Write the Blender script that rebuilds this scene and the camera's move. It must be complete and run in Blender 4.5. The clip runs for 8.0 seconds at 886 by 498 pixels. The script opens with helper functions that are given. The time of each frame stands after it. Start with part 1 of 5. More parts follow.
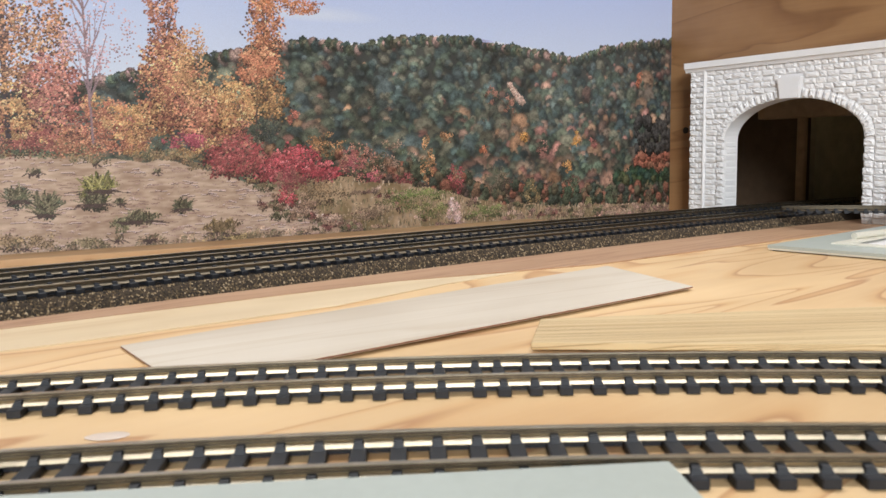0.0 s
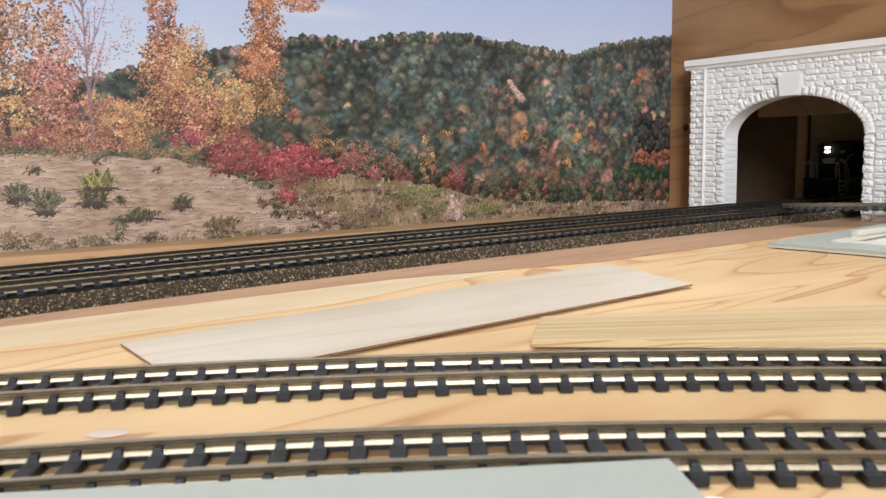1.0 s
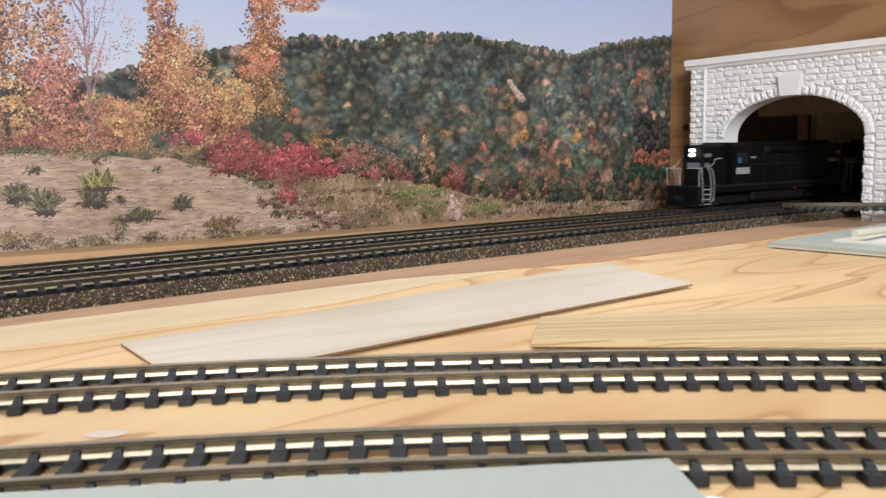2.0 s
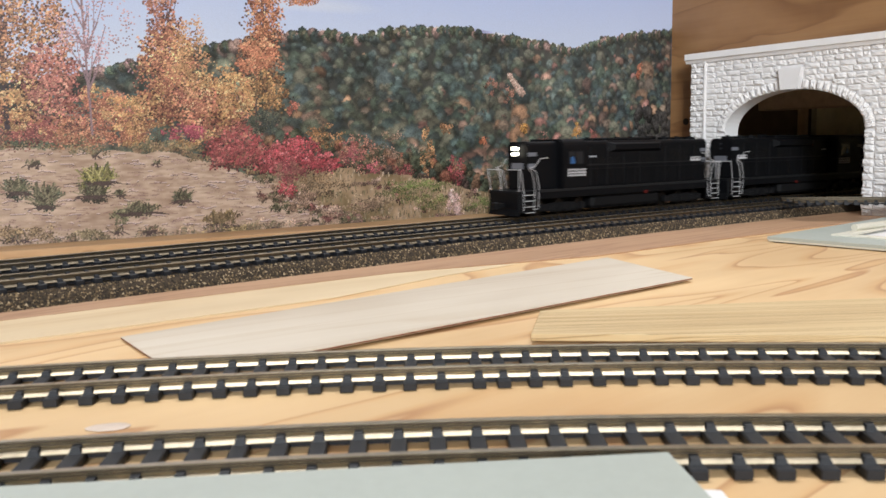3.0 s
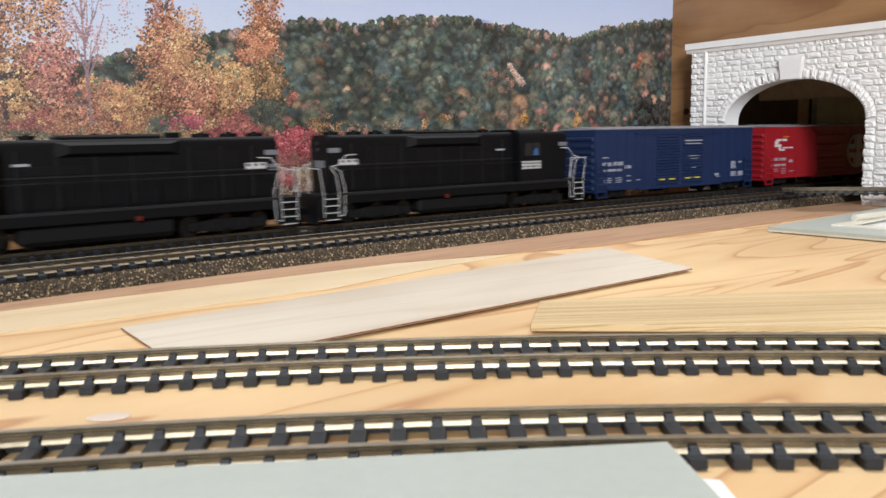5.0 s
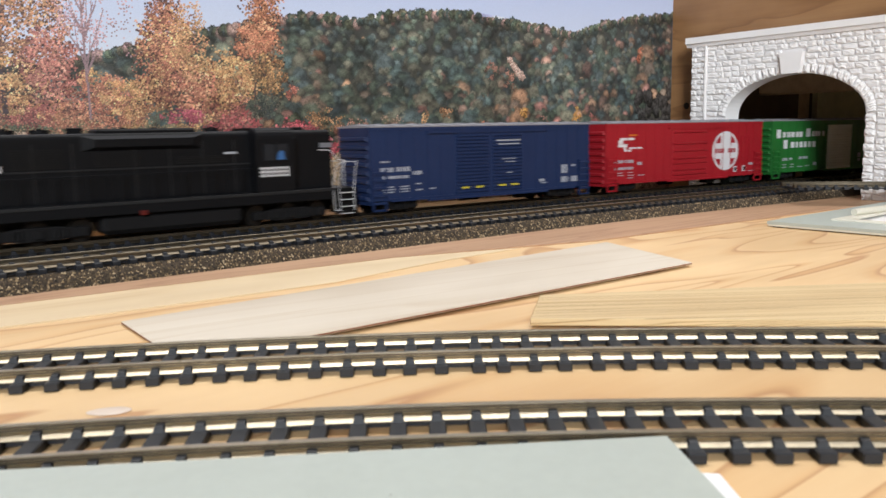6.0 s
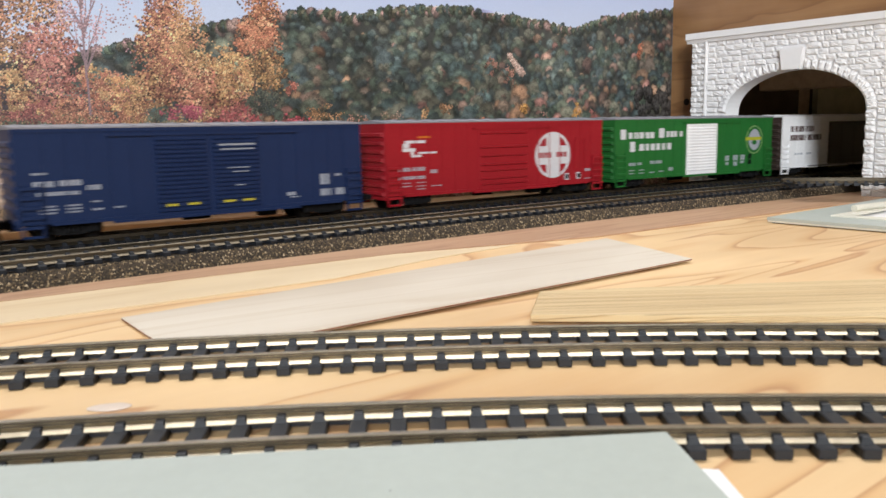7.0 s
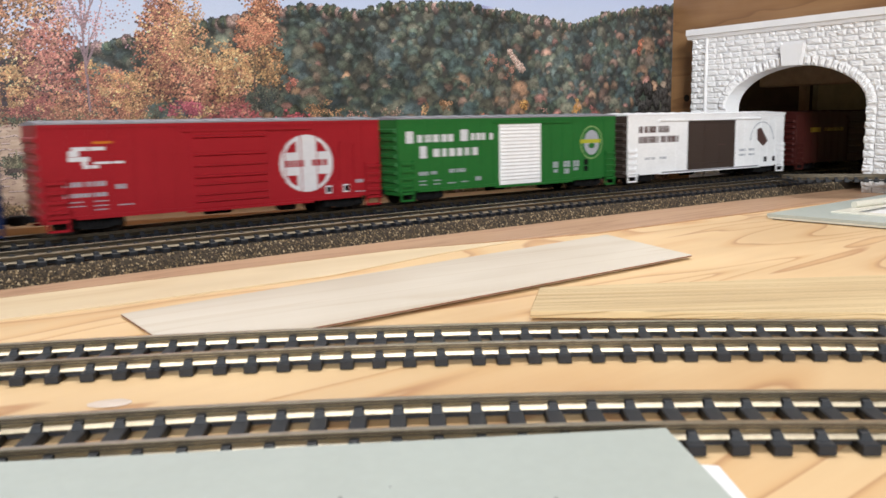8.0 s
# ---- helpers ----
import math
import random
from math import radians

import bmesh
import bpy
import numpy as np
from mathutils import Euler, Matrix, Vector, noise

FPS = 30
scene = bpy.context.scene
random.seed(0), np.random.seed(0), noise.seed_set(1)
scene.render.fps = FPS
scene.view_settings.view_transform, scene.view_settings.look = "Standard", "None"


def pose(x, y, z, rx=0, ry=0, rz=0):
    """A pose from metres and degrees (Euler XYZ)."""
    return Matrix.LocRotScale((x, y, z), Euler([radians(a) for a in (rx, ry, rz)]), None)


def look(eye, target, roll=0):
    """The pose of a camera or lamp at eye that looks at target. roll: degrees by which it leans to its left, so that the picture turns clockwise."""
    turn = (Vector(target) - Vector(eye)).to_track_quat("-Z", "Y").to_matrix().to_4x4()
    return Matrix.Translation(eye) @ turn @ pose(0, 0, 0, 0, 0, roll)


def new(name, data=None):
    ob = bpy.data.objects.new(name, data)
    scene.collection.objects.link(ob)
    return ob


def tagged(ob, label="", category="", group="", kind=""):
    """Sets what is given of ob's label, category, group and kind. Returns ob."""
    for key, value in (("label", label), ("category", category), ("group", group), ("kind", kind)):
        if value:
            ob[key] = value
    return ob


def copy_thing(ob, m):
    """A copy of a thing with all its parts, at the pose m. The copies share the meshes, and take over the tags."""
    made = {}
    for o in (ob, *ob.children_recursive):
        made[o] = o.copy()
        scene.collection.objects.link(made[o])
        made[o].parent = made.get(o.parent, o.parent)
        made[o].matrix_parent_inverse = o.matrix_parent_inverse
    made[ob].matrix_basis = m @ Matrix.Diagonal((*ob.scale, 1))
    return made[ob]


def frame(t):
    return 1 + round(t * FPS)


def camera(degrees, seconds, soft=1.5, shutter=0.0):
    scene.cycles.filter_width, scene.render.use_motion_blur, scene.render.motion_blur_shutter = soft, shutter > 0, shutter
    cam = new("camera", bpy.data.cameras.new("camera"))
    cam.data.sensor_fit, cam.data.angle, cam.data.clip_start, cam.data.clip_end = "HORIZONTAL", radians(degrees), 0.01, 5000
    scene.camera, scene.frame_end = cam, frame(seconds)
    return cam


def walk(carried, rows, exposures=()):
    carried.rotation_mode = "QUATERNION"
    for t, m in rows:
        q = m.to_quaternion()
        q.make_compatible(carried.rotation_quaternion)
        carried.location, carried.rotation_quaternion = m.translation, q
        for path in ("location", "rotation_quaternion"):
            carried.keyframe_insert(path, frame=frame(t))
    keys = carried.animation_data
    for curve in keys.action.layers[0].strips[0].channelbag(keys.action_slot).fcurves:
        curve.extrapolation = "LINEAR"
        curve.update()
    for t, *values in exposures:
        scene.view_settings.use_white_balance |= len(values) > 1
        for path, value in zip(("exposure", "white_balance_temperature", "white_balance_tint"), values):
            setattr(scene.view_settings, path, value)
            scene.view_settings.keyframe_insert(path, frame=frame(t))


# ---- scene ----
MM = 0.001
CAM_Z = 31.5

# ---- camera: a phone leaning on the layout, slowly tipping down ----
cam = camera(58.7, 8.0, 1.5, 0.5)
TIPS = [(0.0, 6.76), (0.5, 6.82), (1.0, 6.94), (1.5, 6.89), (3.0, 7.38), (3.5, 7.64), (4.0, 7.77), (4.5, 7.89),
        (6.0, 8.49), (6.5, 8.61), (7.0, 8.77), (7.5, 8.82), (8.0, 9.04)]
walk(cam, [(t, pose(0, 0, CAM_Z * MM, 0, 0, -38.457) @ pose(0, 0, 0, 90 - tip) @ pose(0, 0, 0, 0, 0, -1.15)) for t, tip in TIPS],
     [(0.0, -0.07), (3.0, -0.07), (4.0, -0.10), (4.5, 0.03), (8.0, 0.03)])
cam.data.dof.use_dof = True
cam.data.dof.focus_distance = 0.29
cam.data.dof.aperture_fstop = 92.0

# ---- light: two unseen lamps added as daylight, from one side and overhead ----
world = bpy.data.worlds.new("sky")
scene.world = world
world.use_nodes = True
sky = world.node_tree.nodes.new("ShaderNodeTexSky")
sky.sky_type, sky.sun_disc, sky.sun_elevation, sky.sun_rotation = "NISHITA", False, radians(48), radians(200)
world.node_tree.links.new(sky.outputs[0], world.node_tree.nodes["Background"].inputs[0])
world.node_tree.nodes["Background"].inputs[1].default_value = 0.1


def area_lamp(name, at, target, w, h, watts, colour):
    lamp = bpy.data.lights.new(name, "AREA")
    lamp.shape, lamp.size, lamp.size_y, lamp.energy, lamp.color = "RECTANGLE", w, h, watts, colour
    ob = new(name, lamp)
    ob.matrix_world = look(at, target)
    return ob


# turned and sized so that the overhead lamp glints on the curved rails
SKY_AT = pose(0.7, 0.8, 2.2, 0, 0, -37)
sky_lamp = area_lamp("skylight_daylight", (0.7, 0.8, 2.19), (0.7, 0.8, 0), 2.5, 1.0, 61, (1.0, 0.975, 0.95))
sky_lamp.matrix_world = SKY_AT @ pose(0, 0, -0.01)
area_lamp("window_daylight", (-1.78, -2.2, 1.2), (0.15, 0.25, 0.05), 0.75, 1.1, 106, (0.92, 0.965, 1.0))


# ---- materials ----
def mat(name, rough=0.5, metal=0.0):
    m = bpy.data.materials.new(name)
    m.use_nodes = True
    b = m.node_tree.nodes["Principled BSDF"]
    b.inputs["Roughness"].default_value, b.inputs["Metallic"].default_value = rough, metal
    return m, m.node_tree, b


def node(t, kind, **inputs):
    n = t.nodes.new(kind)
    for key, value in inputs.items():
        n.inputs[key.replace("_", " ")].default_value = value
    return n


def coords(t, scale, turn=0.0):
    """Object coordinates, in millimetres times scale."""
    c, mp = t.nodes.new("ShaderNodeTexCoord"), t.nodes.new("ShaderNodeMapping")
    mp.inputs["Scale"].default_value = [v * 1000 for v in scale]
    mp.inputs["Rotation"].default_value = (0, 0, radians(turn))
    t.links.new(c.outputs["Object"], mp.inputs["Vector"])
    return mp.outputs[0]


def ramp(t, fac, stops):
    r = t.nodes.new("ShaderNodeValToRGB")
    el = r.color_ramp.elements
    while len(el) < len(stops):
        el.new(0.5)
    for e, (p, c) in zip(el, stops):
        e.position, e.color = p, (*c, 1)
    t.links.new(fac, r.inputs[0])
    return r.outputs[0]


def mix(t, fac, a, b, how="MIX"):
    m = t.nodes.new("ShaderNodeMix")
    m.data_type, m.blend_type = "RGBA", how
    for sock, v in ((m.inputs[0], fac), (m.inputs[6], a), (m.inputs[7], b)):
        if isinstance(v, (int, float)):
            sock.default_value = v
        elif isinstance(v, tuple):
            sock.default_value = (*v, 1)
        else:
            t.links.new(v, sock)
    return m.outputs[2]


def bump(t, b, height, strength=0.3, dist=0.0003):
    n = t.nodes.new("ShaderNodeBump")
    n.inputs["Strength"].default_value, n.inputs["Distance"].default_value = strength, dist
    t.links.new(height, n.inputs["Height"])
    t.links.new(n.outputs[0], b.inputs["Normal"])


def noise_of(t, vec, scale, detail=4.0, rough=0.55, distortion=0.0):
    n = node(t, "ShaderNodeTexNoise", Scale=scale, Detail=detail, Roughness=rough, Distortion=distortion)
    t.links.new(vec, n.inputs["Vector"])
    return n.outputs["Fac"]


def plain(name, colour, rough=0.5, metal=0.0, vary=0.12, grain=0.6, relief=0.15):
    """Moulded or painted surface with faint mottling and fine relief."""
    m, t, b = mat(name, rough, metal)
    v = coords(t, (1, 1, 1))
    n1, n2 = noise_of(t, v, 0.15 * grain, 3), noise_of(t, v, 2.5 * grain, 5)
    dark = tuple(c * (1 - vary) for c in colour)
    lite = tuple(min(1, c * (1 + vary)) for c in colour)
    c = mix(t, 0.5, ramp(t, n1, [(0.3, dark), (0.7, lite)]), ramp(t, n2, [(0.3, dark), (0.7, lite)]))
    t.links.new(c, b.inputs["Base Color"])
    if relief:
        bump(t, b, n2, relief, 0.00008)
    return m


def wood(name, pale, mid, dark, along, across, turn=0.0, rings=1.0, rough=0.55, streak=0.35, upright=False):
    """Board with a flowing figure: stretched noise bands, fine pores and stains."""
    m, t, b = mat(name, rough)
    v = coords(t, (across, along, across) if upright else (along, across, across), turn)
    flow = noise_of(t, v, 1.0, 2.0, 0.45, 0.6)
    wv = t.nodes.new("ShaderNodeMath")
    wv.operation = "MULTIPLY"
    wv.inputs[1].default_value = 9.0 * rings
    t.links.new(flow, wv.inputs[0])
    sn = t.nodes.new("ShaderNodeMath")
    sn.operation = "FRACT"
    t.links.new(wv.outputs[0], sn.inputs[0])
    bands = ramp(t, sn.outputs[0], [(0.0, pale), (0.58, pale), (0.84, mid), (0.95, dark), (1.0, pale)])
    v2 = coords(t, (across * 14, along * 3, across * 14) if upright else (along * 3, across * 14, across * 14), turn)
    pores = noise_of(t, v2, 1.0, 5.0, 0.7)
    fine = ramp(t, pores, [(0.3, mid), (0.62, pale)])
    v3 = coords(t, (0.012, 0.03, 0.03), turn)
    big = ramp(t, noise_of(t, v3, 1.0, 3.0), [(0.35, (0.82, 0.78, 0.74)), (0.65, (1.0, 1.0, 1.0))])
    c = mix(t, 1.0, mix(t, streak, bands, fine), big, "MULTIPLY")
    t.links.new(c, b.inputs["Base Color"])
    bump(t, b, pores, 0.2, 0.00008)
    return m


PINE = wood("pine_board", (0.85, 0.61, 0.34), (0.76, 0.485, 0.235), (0.52, 0.255, 0.115), 0.0058, 0.030, 4, 1.1, 0.5, 0.24)
STRIP = wood("brown_board", (0.53, 0.33, 0.20), (0.46, 0.27, 0.16), (0.38, 0.21, 0.12), 0.01, 0.12, 4, 0.6)
LEDGE = wood("tan_ledge", (0.62, 0.40, 0.22), (0.56, 0.35, 0.18), (0.44, 0.26, 0.13), 0.006, 0.08, 0, 0.6)
BASS = wood("basswood", (0.70, 0.63, 0.53), (0.64, 0.56, 0.45), (0.60, 0.50, 0.38), 0.006, 0.11, 0, 0.4, 0.65, 0.5)
VENEER = wood("pale_veneer", (0.80, 0.655, 0.44), (0.76, 0.60, 0.38), (0.66, 0.48, 0.28), 0.006, 0.05, 0, 0.4, 0.6, 0.4)
# the reddish shadow line along the basswood, put into its edge colour
EDGE_SHADE = plain("scorched_cut_edge", (0.20, 0.075, 0.04), 0.7, 0, 0.4, 1.0)
PLANK = wood("fir_plank", (0.79, 0.62, 0.36), (0.56, 0.38, 0.18), (0.28, 0.165, 0.075), 0.0012, 0.13, 0, 3.0, 0.55, 0.15)
PLY = wood("brown_plywood", (0.36, 0.20, 0.09), (0.29, 0.15, 0.065), (0.20, 0.095, 0.04), 0.007, 0.05, 0, 0.5, 0.4, 0.4, True)
TIE = plain("tie_plastic", (0.010, 0.012, 0.017), 0.55, relief=0.3)
RAIL = plain("nickel_silver", (0.60, 0.53, 0.40), 0.34, 1.0, 0.2, 0.4, 0.05)
RUSTY = plain("dulled_nickel_silver", (0.40, 0.345, 0.26), 0.40, 1.0, 0.3, 0.4, 0.05)
DARK_RAIL = plain("tarnished_rail", (0.16, 0.135, 0.10), 0.5, 1.0, 0.3, 0.4, 0.1)
PLASTER = plain("white_plaster", (0.88, 0.87, 0.87), 0.8, 0, 0.04, 1.0, 0.5)
STYRENE = plain("grey_styrene", (0.47, 0.515, 0.475), 0.45, 0, 0.05, 0.3, 0.08)
PAPER = plain("white_paper", (0.85, 0.85, 0.86), 0.7, 0, 0.02)
WALLPAINT = plain("brown_panelling", (0.20, 0.15, 0.11), 0.8, 0, 0.04, 0.02)
CONCRETE = plain("grey_floor", (0.30, 0.29, 0.28), 0.8, 0, 0.15, 0.02)
OLIVE = plain("olive_board", (0.40, 0.385, 0.27), 0.7, 0, 0.3, 0.05)
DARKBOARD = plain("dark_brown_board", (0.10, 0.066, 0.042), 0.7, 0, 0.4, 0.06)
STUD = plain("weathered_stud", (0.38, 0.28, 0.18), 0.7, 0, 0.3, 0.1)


# ---- building helpers: all shapes in millimetres ----
def part(name, bm, material, parent=None, label=""):
    me = bpy.data.meshes.new(name)
    bm.transform(Matrix.Scale(MM, 4))
    bmesh.ops.recalc_face_normals(bm, faces=bm.faces)
    bm.to_mesh(me)
    bm.free()
    me.materials.append(material)
    ob = new(name, me)
    if parent is not None:
        ob.parent = parent
    return tagged(ob, label)


def again(ob, m, parent=None):
    """Another object on the same mesh, for alike pieces."""
    o = new(ob.name, ob.data)
    o.parent = parent if parent is not None else ob.parent
    o.matrix_basis = m
    return o


def at(x, y, z=0, rz=0):
    return pose(x * MM, y * MM, z * MM, 0, 0, rz)


def thing(name, m, label, category, group="", kind=""):
    e = new(name)
    e.matrix_basis = m
    e.empty_display_size = 0.01
    return tagged(e, label, category, group, kind)


def hull(bm, pts):
    vs = [bm.verts.new(p) for p in pts]
    r = bmesh.ops.convex_hull(bm, input=vs)
    extra = [g for g in r["geom_interior"] + r["geom_unused"] if isinstance(g, bmesh.types.BMVert)]
    if extra:
        bmesh.ops.delete(bm, geom=list(set(extra)), context="VERTS")


def box(bm, x0, x1, y0, y1, z0, z1, c=0.0):
    """A block, its edges chamfered by c."""
    if c <= 0:
        v = [bm.verts.new((x, y, z)) for x in (x0, x1) for y in (y0, y1) for z in (z0, z1)]
        for f in ((0, 1, 3, 2), (4, 6, 7, 5), (0, 4, 5, 1), (2, 3, 7, 6), (0, 2, 6, 4), (1, 5, 7, 3)):
            bm.faces.new([v[i] for i in f])
        return
    pts = []
    for x, sx in ((x0, 1), (x1, -1)):
        for y, sy in ((y0, 1), (y1, -1)):
            for z, sz in ((z0, 1), (z1, -1)):
                pts += [(x, y + sy * c, z + sz * c), (x + sx * c, y, z + sz * c), (x + sx * c, y + sy * c, z)]
    hull(bm, pts)


def cyl(bm, a, b, r, n=12, r2=None):
    a, b = Vector(a), Vector(b)
    r2 = r if r2 is None else r2
    w = (b - a).normalized()
    u = w.orthogonal().normalized()
    v = w.cross(u)
    rings = [[bm.verts.new(p + (u * math.cos(k) + v * math.sin(k)) * q) for k in (2 * math.pi * i / n for i in range(n))] for p, q in ((a, r), (b, r2))]
    for i in range(n):
        bm.faces.new((rings[0][i], rings[0][(i + 1) % n], rings[1][(i + 1) % n], rings[1][i]))
    bm.faces.new(rings[0])
    bm.faces.new(rings[1])


def sweep(bm, profile, path, closed=True):
    """A profile [(side, height)] carried along a path [(x, y, direction in radians)]; side is to the left of travel."""
    rings = []
    for x, y, a in path:
        rings.append([bm.verts.new((x - math.sin(a) * s, y + math.cos(a) * s, h)) for s, h in profile])
    n = len(profile)
    for r0, r1 in zip(rings, rings[1:]):
        for i in range(n if closed else n - 1):
            j = (i + 1) % n
            bm.faces.new((r0[i], r0[j], r1[j], r1[i]))
    if closed:
        bm.faces.new(rings[0])
        bm.faces.new(rings[-1])


def prism(bm, outline, z0, z1):
    lo, hi = [bm.verts.new((x, y, z0)) for x, y in outline], [bm.verts.new((x, y, z1)) for x, y in outline]
    bm.faces.new(lo)
    bm.faces.new(hi)
    for i in range(len(lo)):
        j = (i + 1) % len(lo)
        bm.faces.new((lo[i], lo[j], hi[j], hi[i]))


# ---- plan: the main line runs along x with a slight bend towards -y ----
BEND = 1.724e-4
BACK, FRONT = 217.4, 189.1
WALL_X, PORTAL_X = 346.0, 334.7
RAIL_TOP = 5.65


def line_y(y0, x):
    return y0 - BEND * x * x


def line_path(y0, x0, x1, n=60):
    return [(x, line_y(y0, x), math.atan(-2 * BEND * x)) for x in np.linspace(x0, x1, n)]


def poster_y(x):
    u = (x - 45) / 300.7
    return 287.3 - 67 * u + 26 * u * u


# ---- the room and the table ----
def room():
    b = bmesh.new()
    box(b, -1800, 2600, -2600, 2100, -910, -900)
    tagged(part("floor", b, CONCRETE), "grey concrete workshop floor", "floor", "", "structure")
    # ceiling with an opening cut for the added overhead lamp
    b = bmesh.new()
    for x0, x1, y0, y1 in ((-6000, -1250, -6000, 6000), (1250, 6000, -6000, 6000), (-1250, 1250, -6000, -500), (-1250, 1250, 500, 6000)):
        box(b, x0, x1, y0, y1, 0, 60)
    ceiling = part("ceiling", b, plain("dull_plaster", (0.45, 0.44, 0.42), 0.8, 0, 0.04, 0.02))
    ceiling.matrix_basis = SKY_AT
    tagged(ceiling, "unseen dull plaster ceiling with an opening for the overhead lamp", "ceiling", "", "structure")
    b = bmesh.new()
    box(b, -1800, 2600, 2100, 2160, -900, 2200)
    tagged(part("wall_north", b, WALLPAINT), "plain brown panelled workshop wall", "wall", "", "structure")
    b = bmesh.new()
    box(b, -1800, 2600, -2660, -2600, -900, 2200)
    tagged(part("wall_south", b, WALLPAINT), "plain brown panelled workshop wall", "wall", "", "structure")
    b = bmesh.new()
    box(b, 2600, 2660, -2600, 2100, -900, 2200)
    tagged(part("wall_east", b, WALLPAINT), "plain brown panelled workshop wall", "wall", "", "structure")
    b = bmesh.new()
    for y0, y1, z0, z1 in ((-2600, -2575, -900, 2200), (-1825, 2100, -900, 2200), (-2575, -1825, -900, 620), (-2575, -1825, 1780, 2200)):
        box(b, -1860, -1800, y0, y1, z0, z1)
    tagged(part("wall_west", b, WALLPAINT), "unseen brown panelled wall with an opening for the side lamp", "wall", "", "structure")


def table():
    b = bmesh.new()
    box(b, -420, 1500, -300, 420, -18, 0, 0.6)
    tagged(part("layout_table", b, PINE), "pale pine layout table with brown grain figure", "table", "", "structure")
    for x, y in ((-380, -260), (-380, 380), (1460, -260), (1460, 380)):
        b = bmesh.new()
        box(b, x - 20, x + 20, y - 20, y + 20, -900, -18, 1.0)
        tagged(part("table_leg", b, PINE), "square pine leg under the layout table", "table leg", "table legs", "structure")
    # thin reddish-brown strip along the main line
    b = bmesh.new()
    edge = [(-300, 176), (-60, 170.5), (25, 168.2), (112, 161.3), (150, 151), (170.5, 145), (230, 141), (345, 132), (600, 60), (600, 190), (345, 168), (200, 182), (0, 188), (-300, 190)]
    prism(b, edge, 0.0, 0.35)
    tagged(part("brown_board", b, STRIP), "thin reddish-brown strip beside the main line", "board", "", "structure")


def end_wall():
    """Plywood wall, cut out behind the tunnel portal."""
    b = bmesh.new()
    for y0, y1, z0, z1 in ((214, 252, 0, 250), (-300, 139, 0, 250), (139, 214, 58, 250)):
        box(b, WALL_X, WALL_X + 9, y0, y1, z0, z1)
    tagged(part("wall_plywood", b, PLY), "brown stained plywood end wall with a tunnel cut-out", "wall", "", "structure")
    # unseen boards and part roof, added to keep the space behind the portal dim
    b = bmesh.new()
    box(b, WALL_X + 9, 1490, 262, 270, 0, 250)
    box(b, WALL_X + 9, 1490, -290, -282, 0, 250)
    box(b, 1482, 1490, -282, 262, 0, 250)
    box(b, WALL_X + 9, 860, -290, 270, 250, 258)
    tagged(part("wall_hidden", b, OLIVE), "olive boards and part roof added to dim the hidden track", "wall", "", "structure")
    # added board; the dimness of the tunnel's left side is in its colour
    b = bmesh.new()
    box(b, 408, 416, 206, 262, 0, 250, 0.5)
    tagged(part("tunnel_board", b, DARKBOARD), "dark brown board added inside the tunnel", "board", "", "structure")
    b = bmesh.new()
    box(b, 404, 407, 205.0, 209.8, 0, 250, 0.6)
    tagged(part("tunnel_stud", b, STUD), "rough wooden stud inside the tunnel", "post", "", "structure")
    b = bmesh.new()
    box(b, 392, 402, 120, 225, 47, 70, 0.5)
    tagged(part("tunnel_beam", b, STUD), "rough wooden beam across the tunnel", "beam", "", "structure")
    # fibreboard that follows the hidden track
    b = bmesh.new()
    sweep(b, [(14.5, 0), (14.5, 170), (19, 170), (19, 0)], line_path(BACK, 409, 1050, 24))
    tagged(part("tunnel_side", b, OLIVE), "olive fibreboard side of the hidden tunnel", "wall", "", "structure")


room()
table()
end_wall()


# ---- tracks ----
RAILSEC = [(-1.25, 0), (-1.25, 0.12), (-0.25, 0.68), (-0.25, 0.95), (-0.42, 1.08), (-0.42, 1.37), (-0.32, 1.45),
           (0.32, 1.45), (0.42, 1.37), (0.42, 1.08), (0.25, 0.95), (0.25, 0.68), (1.25, 0.12), (1.25, 0)]


def tie_mesh(half):
    """One moulded plastic tie with its spike heads; half the gauge given."""
    b = bmesh.new()
    box(b, -0.9, 0.9, -half - 2.6, half + 2.6, 0, 1.1, 0.12)
    for side in (-1, 1):
        for inner in (-1, 1):
            y = side * half + inner * 1.1
            hull(b, [(x, y + inner * dy, z) for x, dy, z in ((-0.66, -0.6, 1.05), (0.66, -0.6, 1.05), (-0.66, 0.45, 1.05), (0.66, 0.45, 1.05),
                                                             (-0.46, -0.68, 1.84), (0.46, -0.68, 1.84), (-0.4, 0.1, 1.7), (0.4, 0.1, 1.7))])
    return b


